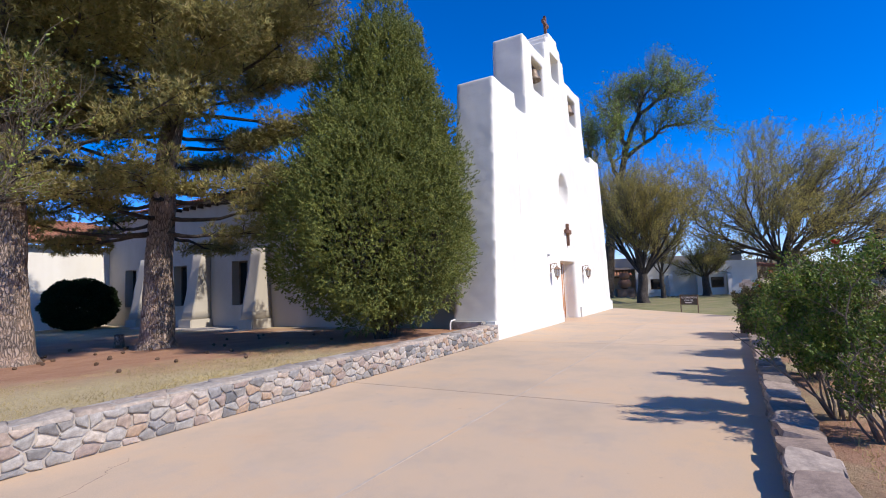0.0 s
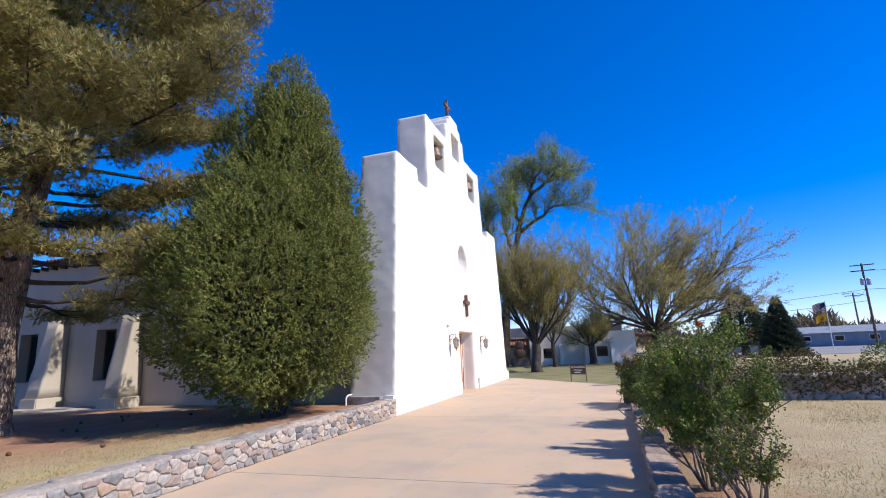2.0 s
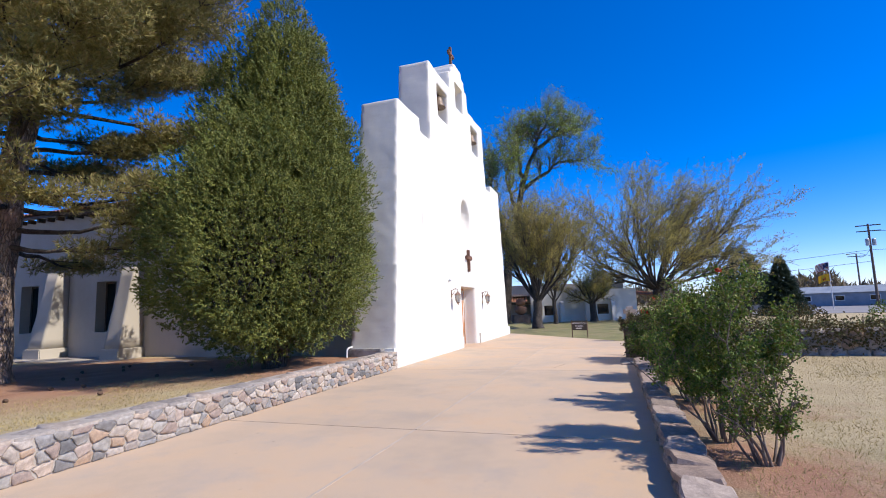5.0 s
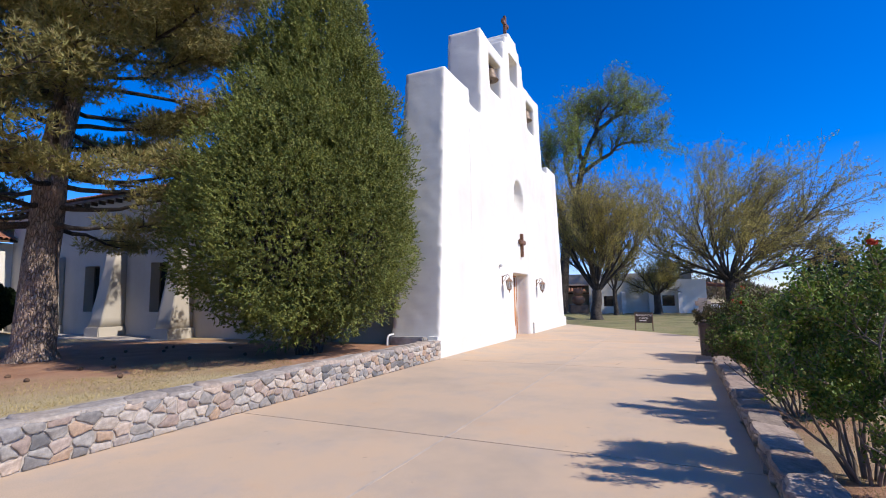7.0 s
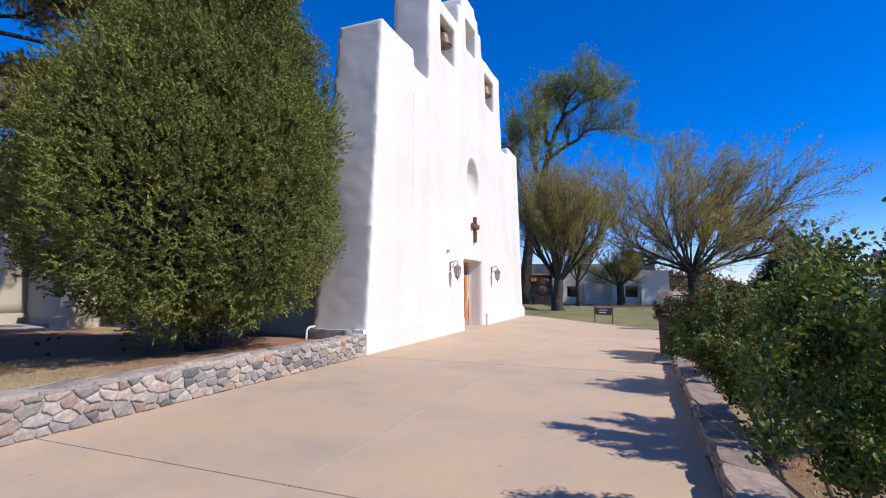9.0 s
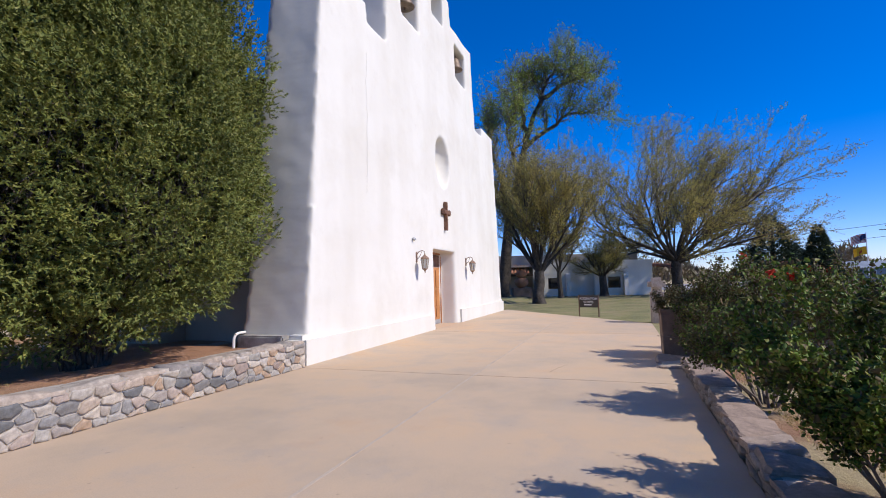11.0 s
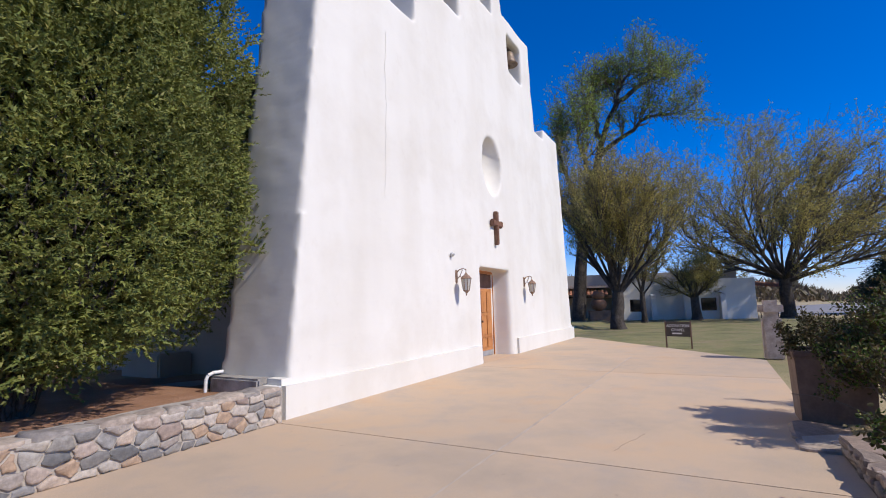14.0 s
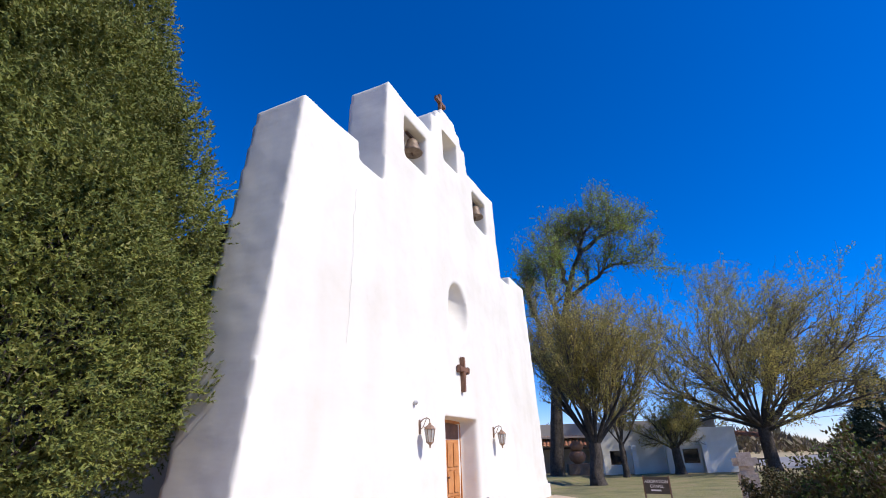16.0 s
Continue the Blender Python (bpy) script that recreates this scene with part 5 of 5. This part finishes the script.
part("side_porch_rail", boxes((9.4, 11.3, 0.6, 0.68, 0.75, 0.85)), DARKWOOD, hall)
for k in range(8):
    part("baluster", boxes((9.55 + k * 0.22, 9.6 + k * 0.22, 0.62, 0.66, 0, 0.75)), DARKWOOD, hall)
tagged(part("side_porch_tiles", tiled_roof((9.4, 0.3, 2.35), (11.9, 0.3, 2.1), 0.4, (0, 2.5, 0), 6, 0.13), TILE, hall, "red clay tile porch roof"), kind="stuff")

# stacked clay jars on a stand
jar = thing("stacked_jars", Matrix.Translation((8.9, 45.4, -0.05)), "two stacked round clay jars on a brown brick stand", "jar")
part("stand", boxes((-0.75, 0.75, -0.5, 0.5, 0, 0.85), bevel=0.03), POT_CLAY, jar)
bm = bmesh.new()
lathe(bm, [(0.2, 0.85), (0.48, 1.05), (0.58, 1.3), (0.5, 1.55), (0.3, 1.68)], 20)
part("jar", bm, POT_RED, jar, smooth=True)
bm = bmesh.new()
lathe(bm, [(0.25, 1.68), (0.42, 1.8), (0.46, 2.0), (0.36, 2.18), (0.28, 2.24), (0.32, 2.3)], 20)
part("jar", bm, POT_RED, jar, smooth=True)

# dry-laid garden wall with vines across the side lawn
vine_wall = thing("garden_wall", CHURCH, "low rubble garden wall overgrown with dry vines", "wall")
part("core", boxes((2.62, 3.0, -34, -7.9, -0.05, 0.78)), MORTAR, vine_wall)
rng = np.random.default_rng(61)
n = 15000
q = np.stack([2.75 + rng.normal(size=n) * 0.28, rng.uniform(-32, -8.2, n), 0.72 + np.abs(rng.normal(size=n)) * 0.16 - (rng.random(n) < 0.45) * rng.uniform(0, 0.55, n)], axis=1)
q[:, 0] = np.where(q[:, 2] < 0.72, 2.55 - np.abs(rng.normal(size=n)) * 0.08, q[:, 0])
tagged(part("vine", leaves("vine", q, unit(rng, n), rng.uniform(0.05, 0.11, n), 0.05, BROWNLEAF, rng), None, vine_wall, "dry brown vine leaves"), kind="stuff")
stalks = []
for k in range(420):
    a = np.array([2.6, rng.uniform(-30, -8.2), rng.uniform(0.2, 0.8)])
    b = a + np.array([rng.normal() * 0.15, rng.normal() * 0.3, rng.uniform(0.1, 0.5)])
    stalks.append((a, b, 0.008, 0.005))
tagged(part("vine_stalk", tubes("vine_stalk", stalks, TWIG, 4), None, vine_wall), kind="stuff")


def shrub(place, label, r, h, n, seed, mat, size=0.07, name="shrub", group=""):
    rng = np.random.default_rng(seed)
    ob = thing(name, Matrix.Translation(place), label, "shrub", group)
    stems = [(np.array([0, 0, -0.05]), np.array([r * 0.5 * math.cos(a), r * 0.5 * math.sin(a), h * 0.6]), 0.025, 0.01) for a in np.arange(7) * 0.9]
    part("stem", tubes("stem", stems, TWIG, 5), None, ob)
    d = unit(rng, n)
    lump = np.array([1 + 0.16 * noise.noise(Vector(x) * 3 + Vector((seed, 0, 0))) + 0.08 * noise.noise(Vector(x) * 9) for x in d])
    p = d * np.array([r, r, h * 0.5]) * (lump * (1 - 0.4 * rng.random(n) ** 2))[:, None] + np.array([0, 0, h * 0.52])
    p[:, 2] = np.maximum(p[:, 2], 0.03)
    w = d + unit(rng, n) * 0.8
    w /= np.linalg.norm(w, axis=1, keepdims=True)
    tagged(part("leaf_mass", leaves("leaf_mass", p, w, rng.uniform(size * 0.6, size * 1.3, n), size * 0.55, mat, rng), None, ob), kind="stuff")
    return ob


shrub((-23.1, 22.3, 0.05), "clipped round shrub before the white wing, leaves darkened for shade", 1.65, 2.6, 42000, 51, BOXLEAF, 0.11)
for k, (x, y, r, h) in enumerate([(12.5, 15.5, 0.7, 1.3), (14.5, 14.6, 0.6, 1.4), (16.6, 13.6, 0.8, 1.3), (19.0, 12.6, 0.7, 1.4), (13.5, 18.5, 0.9, 1.2), (22, 16, 0.9, 1.5)]):
    shrub((x, y, 0.05), "small leafy shrub behind the garden wall", r, h, 1600, 60 + k, ROSELEAF if k % 2 else BROWNLEAF, 0.07, group="shrubs behind the wall")

# ---- far side of the road ----
road = tagged(new("road", mesh_of("road", slab_of([(25, 50, 0.012), (95, 20, 0.012), (120, 40, 0.012), (60, 105, 0.012), (30, 75, 0.012)], 0.05), ASPHALT)), "pale worn asphalt lot and road", "road", kind="structure")


def far_house(a, b, h, deep, label, wall_mat, roof_mat, rise):
    a, b = Vector((*a, 0)), Vector((*b, 0))
    L = (b - a).length
    ob = thing("house", Matrix.Translation(a) @ Matrix.Rotation(math.atan2((b - a).y, (b - a).x), 4, "Z"), label, "house", "houses across the road")
    part("wall", boxes((0, L, 0, deep, -0.1, h)), wall_mat, ob)
    bm = bmesh.new()
    pts = [bm.verts.new(p) for p in ((-0.4, -0.4, h), (L + 0.4, -0.4, h), (L + 0.4, deep + 0.4, h), (-0.4, deep + 0.4, h), (0.6, deep / 2, h + rise), (L - 0.6, deep / 2, h + rise))]
    for f in ((0, 1, 5, 4), (2, 3, 4, 5), (1, 2, 5), (3, 0, 4), (3, 2, 1, 0)):
        bm.faces.new([pts[k] for k in f])
    part("roof", bm, roof_mat, ob)
    for k in range(max(1, int(L / 4))):
        w = part("window", boxes((1.2 + 4 * k, 2.4 + 4 * k, -0.04, 0.0, h * 0.4, h * 0.8)), PIPE, ob)
        part("pane", boxes((1.28 + 4 * k, 2.32 + 4 * k, -0.05, -0.035, h * 0.44, h * 0.76)), GLASS, w)
    return ob


BLUEWALL = surface("grey_blue_siding", (0.2, 0.24, 0.28), (0.26, 0.30, 0.34), (0.3, 0.34, 0.38), 1, 10)
BROWNROOF = surface("brown_shingle", (0.12, 0.08, 0.06), (0.17, 0.12, 0.09), (0.22, 0.16, 0.12), 1, 10)
far_house((57, 75.5), (66.5, 67.5), 2.0, 7, "low grey-blue house across the road", BLUEWALL, BLUEWALL, 1.0)
far_house((66, 61.5), (74, 55), 2.2, 7, "white house with a brown roof across the road", WHITE, BROWNROOF, 0.9)
far_house((36.5, 60.5), (40.5, 57.5), 1.5, 5, "small house with a reddish tile roof", SHADE_STUCCO, TILE, 1.4)

pole = thing("utility_pole", Matrix.Translation((54.6, 58.2, 0)), "weathered wooden utility pole with crossarms and transformers", "pole")
part("post", tubes("post", [(np.array([0, 0, -0.2]), np.array([0, 0, 10.2]), 0.16, 0.11)], POLEWOOD, 10), None, pole)
along = Matrix.Rotation(radians(-35), 4, "Z")
for z in (10.0, 9.3):
    bm = bmesh.new()
    box(bm, -1.2, 1.2, -0.05, 0.05, z - 0.06, z + 0.06, m=along)
    part("crossarm", bm, POLEWOOD, pole)
for x in (-0.42, 0.42):
    bm = bmesh.new()
    lathe(bm, [(0.2, 7.5), (0.22, 7.55), (0.22, 8.25), (0.15, 8.35)], 12, Matrix.Translation((x, -0.1, 0)))
    part("transformer", bm, ZINC, pole, "grey metal transformer can")
part("lamp_arm", tubes("lamp_arm", [(np.array([0, 0, 6.2]), np.array([-1.0, 0.7, 6.7]), 0.03, 0.03), (np.array([-1.0, 0.7, 6.7]), np.array([-2.0, 1.4, 6.6]), 0.03, 0.07)], ZINC, 6), None, pole, "street lamp on a curved arm")
pole_b = thing("utility_pole", Matrix.Translation((73.5, 81.5, 0)), "distant wooden utility pole with one crossarm", "pole")
part("post", tubes("post", [(np.array([0, 0, -0.2]), np.array([0, 0, 8.5]), 0.15, 0.11)], POLEWOOD, 8), None, pole_b)
bm = bmesh.new()
box(bm, -1.2, 1.2, -0.05, 0.05, 8.0, 8.12, m=along)
part("crossarm", bm, POLEWOOD, pole_b)


def wire(a, b, sag):
    a, b = np.array(a, float), np.array(b, float)
    pts = [a + (b - a) * t - np.array([0, 0, sag * 4 * t * (1 - t)]) for t in np.linspace(0, 1, 13)]
    tagged(part("overhead_wire", tubes("overhead_wire", [(p, q, 0.022, 0.022) for p, q in zip(pts, pts[1:])], SIGNBLACK, 4), None), "black overhead wire between poles", "wire", "overhead wires")


wire((54.6, 58.2, 7.0), (20, 110, 7.0), 1.0)
wire((54.6, 58.2, 5.6), (20, 110, 5.4), 1.0)
wire((54.6, 58.2, 7.0), (95, 10, 7.0), 1.0)
wire((54.6, 58.2, 9.3), (95, 12, 8.5), 1.2)
wire((73.5, 81.5, 8.1), (54.6, 58.2, 7.2), 0.6)

flagpole = thing("flagpole", Matrix.Translation((48.2, 57.2, 0)), "white flagpole flying a striped flag and a yellow flag", "flagpole")
part("pole", tubes("pole", [(np.array([0, 0, -0.1]), np.array([0, 0, 5.7]), 0.05, 0.035)], PIPE, 8), None, flagpole)


def cloth(w, h, mat, z, x0=0.05, ya=0.0, yb=1.0):
    """A hanging, waving flag: a strip from ya to yb of its height."""
    bm = bmesh.new()
    cols = []
    for k in range(13):
        s = k / 12
        x = -(x0 + w * s) * 0.85
        off = 0.12 * math.sin(s * 7) * s
        drop = -0.35 * s * s
        cols.append([bm.verts.new((x * 0.82 + off * 0.57, x * -0.57 + off * 0.82, z + drop - h * (1 - f))) for f in (ya, yb)])
    for a, b in zip(cols, cols[1:]):
        bm.faces.new((a[0], b[0], b[1], a[1]))
    r = bmesh.ops.solidify(bm, geom=bm.faces[:], thickness=0.01)
    return bm


flag = part("flag", cloth(1.5, 0.95, FLAG_A, 5.55), SIGNWHITE, flagpole, "red and white striped flag with blue canton")
for k in range(0, 7):
    bm = cloth(1.5, 0.95, FLAG_RED, 5.55, ya=k / 6.5, yb=min(1.0, k / 6.5 + 0.077))
    bmesh.ops.scale(bm, vec=(1.0, 1.0, 1.0), verts=bm.verts[:])
    bmesh.ops.translate(bm, vec=(-0.012, -0.018, 0), verts=bm.verts[:])
    part("stripe", bm, FLAG_RED, flag)
bm = cloth(0.6, 0.95, FLAG_BLUE, 5.55, ya=0.46, yb=1.0)
bmesh.ops.translate(bm, vec=(-0.024, -0.036, 0), verts=bm.verts[:])
part("canton", bm, FLAG_BLUE, flag)
flag_b = part("flag", cloth(1.3, 0.85, FLAG_YELLOW, 4.2), FLAG_YELLOW, flagpole, "yellow flag with a red emblem")
bm = cloth(0.35, 0.85, FLAG_RED, 4.1, x0=0.5, ya=0.35, yb=0.65)
bmesh.ops.translate(bm, vec=(-0.012, -0.018, 0), verts=bm.verts[:])
part("emblem", bm, FLAG_RED, flag_b)

# far bare woods along the horizon
rng = np.random.default_rng(91)
n = 42000
ang = rng.uniform(radians(-10), radians(105), n)
dist = rng.uniform(150, 260, n)
hgt = (4.2 + 2.2 * np.sin(ang * 23) + 1.6 * np.sin(ang * 57 + 1) + 1.0 * np.sin(ang * 131)) * rng.random(n) ** 0.7
base = np.stack([dist * np.cos(ang), dist * np.sin(ang), np.maximum(hgt, 0) - 0.5], axis=1)
w = unit(rng, n) * 0.6 + np.array([0, 0, 0.8])
w /= np.linalg.norm(w, axis=1, keepdims=True)
tagged(new("far_woods", blades("far_woods", base, w, rng.uniform(1.0, 3.0, n), 0.7, FARWOOD, rng)), "distant bare brownish woods along the horizon", "trees", kind="stuff")

# ---- small things on the lawn ----
stump = tagged(part("stump", lathe(bmesh.new(), [(0.17, -0.1), (0.15, 0.2), (0.14, 0.42), (0.10, 0.44)], 14), PINEBARK, None, m=Matrix.Translation((-12.75, 13.6, 0.07)), smooth=True), "short weathered stump beside the pine", "stump")
rng = np.random.default_rng(101)


def cone_mesh():
    bm = bmesh.new()
    lathe(bm, [(0.015, 0), (0.04, 0.02), (0.03, 0.035), (0.045, 0.045), (0.03, 0.065), (0.035, 0.075), (0.01, 0.11)], 9)
    return mesh_of("pine_cone", bm, CONE)


cone = cone_mesh()
for k in range(36):
    a, r = rng.uniform(0, 6.28), 0.9 + 4.2 * rng.random()
    x, y = PINE_A.x + r * math.cos(a) + 1.2, PINE_A.y + r * math.sin(a) - 1.5
    loc = CHURCH.inverted() @ Vector((x, y, 0))
    if loc.y < 0.4 or loc.y > 14:
        continue
    ob = tagged(new("pine_cone", cone), "fallen brown pine cone on the dirt", "pine cone", "fallen pine cones")
    ob.matrix_basis = Matrix.Translation((x, y, height(loc.x, loc.y) + 0.03)) @ Euler((1.4, 0, rng.uniform(0, 6.28))).to_matrix().to_4x4()

# dry grass blades on both lawns
def turf(name, n, pick, seed, lo, hi, label):
    rng = np.random.default_rng(seed)
    uv = pick(rng, n)
    keep = np.array([noise.noise(Vector((u * 0.7, v * 0.7, seed))) > -0.25 for u, v in uv])
    uv = uv[keep]
    p = np.array([tuple(at(u, v, height(u, v) - 0.01)) for u, v in uv])
    m = len(p)
    w = unit(rng, m) * 0.8 + np.array([0, 0, 0.75])
    w /= np.linalg.norm(w, axis=1, keepdims=True)
    tagged(new(name, blades(name, p, w, rng.uniform(lo, hi, m), 0.008, STRAW, rng)), label, "grass", kind="stuff")


turf("lawn_grass", 30000, lambda r, n: np.stack([r.uniform(-13.5, -3.5, n), 0.3 + 4.2 * r.random(n) ** 1.4], axis=1), 7, 0.03, 0.07, "short dry straw-coloured lawn grass")
turf("side_lawn_grass", 50000, lambda r, n: np.stack([r.uniform(-10, 2.4, n), -7.0 - 9 * r.random(n) ** 1.3], axis=1), 8, 0.03, 0.07, "short dry straw-coloured lawn grass")

# ---- stones of the walls ----
rng = np.random.default_rng(201)
stone_wall = thing("stone_wall", CHURCH, "low retaining wall of mixed grey and tan field stones", "wall", kind="structure")
part("core", boxes((-26, -0.04, -0.11, 0.24, -0.1, 0.43)), MORTAR, stone_wall)
bm = boxes((-26, -0.05, -0.10, 0.26, 0.425, 0.465))
bmesh.ops.subdivide_edges(bm, edges=[e for e in bm.edges if abs((e.verts[0].co - e.verts[1].co).x) > 5], cuts=160, use_grid_fill=True)
for v in bm.verts:
    v.co.y += 0.02 * noise.noise(v.co * 2.3) + 0.012 * noise.noise(v.co * 7)
    v.co.z += 0.012 * noise.noise(v.co * 3.1 + Vector((9, 0, 0)))
part("coping", bm, MORTAR, stone_wall, "rough grey mortar coping")
lay_stones(stone_wall, rng, (-13.6, -0.06, 0.0, 0.44), Matrix.Translation((0, -0.115, 0)) @ Matrix.Rotation(math.pi / 2, 4, "X"), FIELDSTONE, 0.115, gap=0.011, depth=0.018, dome=0.012, aspect=1.15, stretch=1.45, ragged=0.13)
lay_stones(stone_wall, rng, (-13.6, -0.06, -0.135, 0.17), Matrix.Translation((0, 0, 0.452)), CAPSTONE, 0.3, gap=0.012, depth=0.022, dome=0.008, aspect=1.25, stretch=1.1, ragged=0.08, name="cap_stone")

edging = thing("stone_edging", CHURCH, "low edging of rough brown flagstones along the walkway", "kerb", kind="structure")
part("core", boxes((-18, 1.15, EDGE - 0.31, EDGE - 0.02, -0.05, 0.17)), MORTAR, edging)
lay_stones(edging, rng, (-14, 1.18, EDGE - 0.36, EDGE + 0.02), Matrix.Translation((0, 0, 0.165)), FLAGSTONE, 0.30, gap=0.008, depth=0.035, dome=0.0045, aspect=1.2, name="flagstone", stretch=1.25, ragged=0.13)
face = Matrix(((-1, 0, 0, 0), (0, 0, 1, EDGE - 0.03), (0, 1, 0, 0), (0, 0, 0, 1)))
lay_stones(edging, rng, (-1.15, 14, 0.0, 0.175), face, FLAGSTONE, 0.06, gap=0.004, depth=0.04, dome=0.012, aspect=1.1, stretch=3.2, ragged=0.09)
part("flat_bed", boxes((1.15, 2.2, EDGE - 0.5, EDGE + 0.3, -0.05, 0.03), bevel=0.02), MORTAR, edging)
lay_stones(edging, rng, (1.1, 2.24, EDGE - 0.52, EDGE + 0.36), Matrix.Translation((0, 0, 0.02)), FLAGSTONE, 0.45, gap=0.012, depth=0.02, dome=0.003, aspect=1.0, name="flagstone")

side_face = Matrix(((0, 0, -1, 2.615), (-1, 0, 0, 0), (0, 1, 0, 0), (0, 0, 0, 1)))
lay_stones(vine_wall, rng, (7.9, 24, 0.0, 0.78), side_face, FIELDSTONE, 0.25, gap=0.014, depth=0.045, dome=0.03, aspect=1.4)
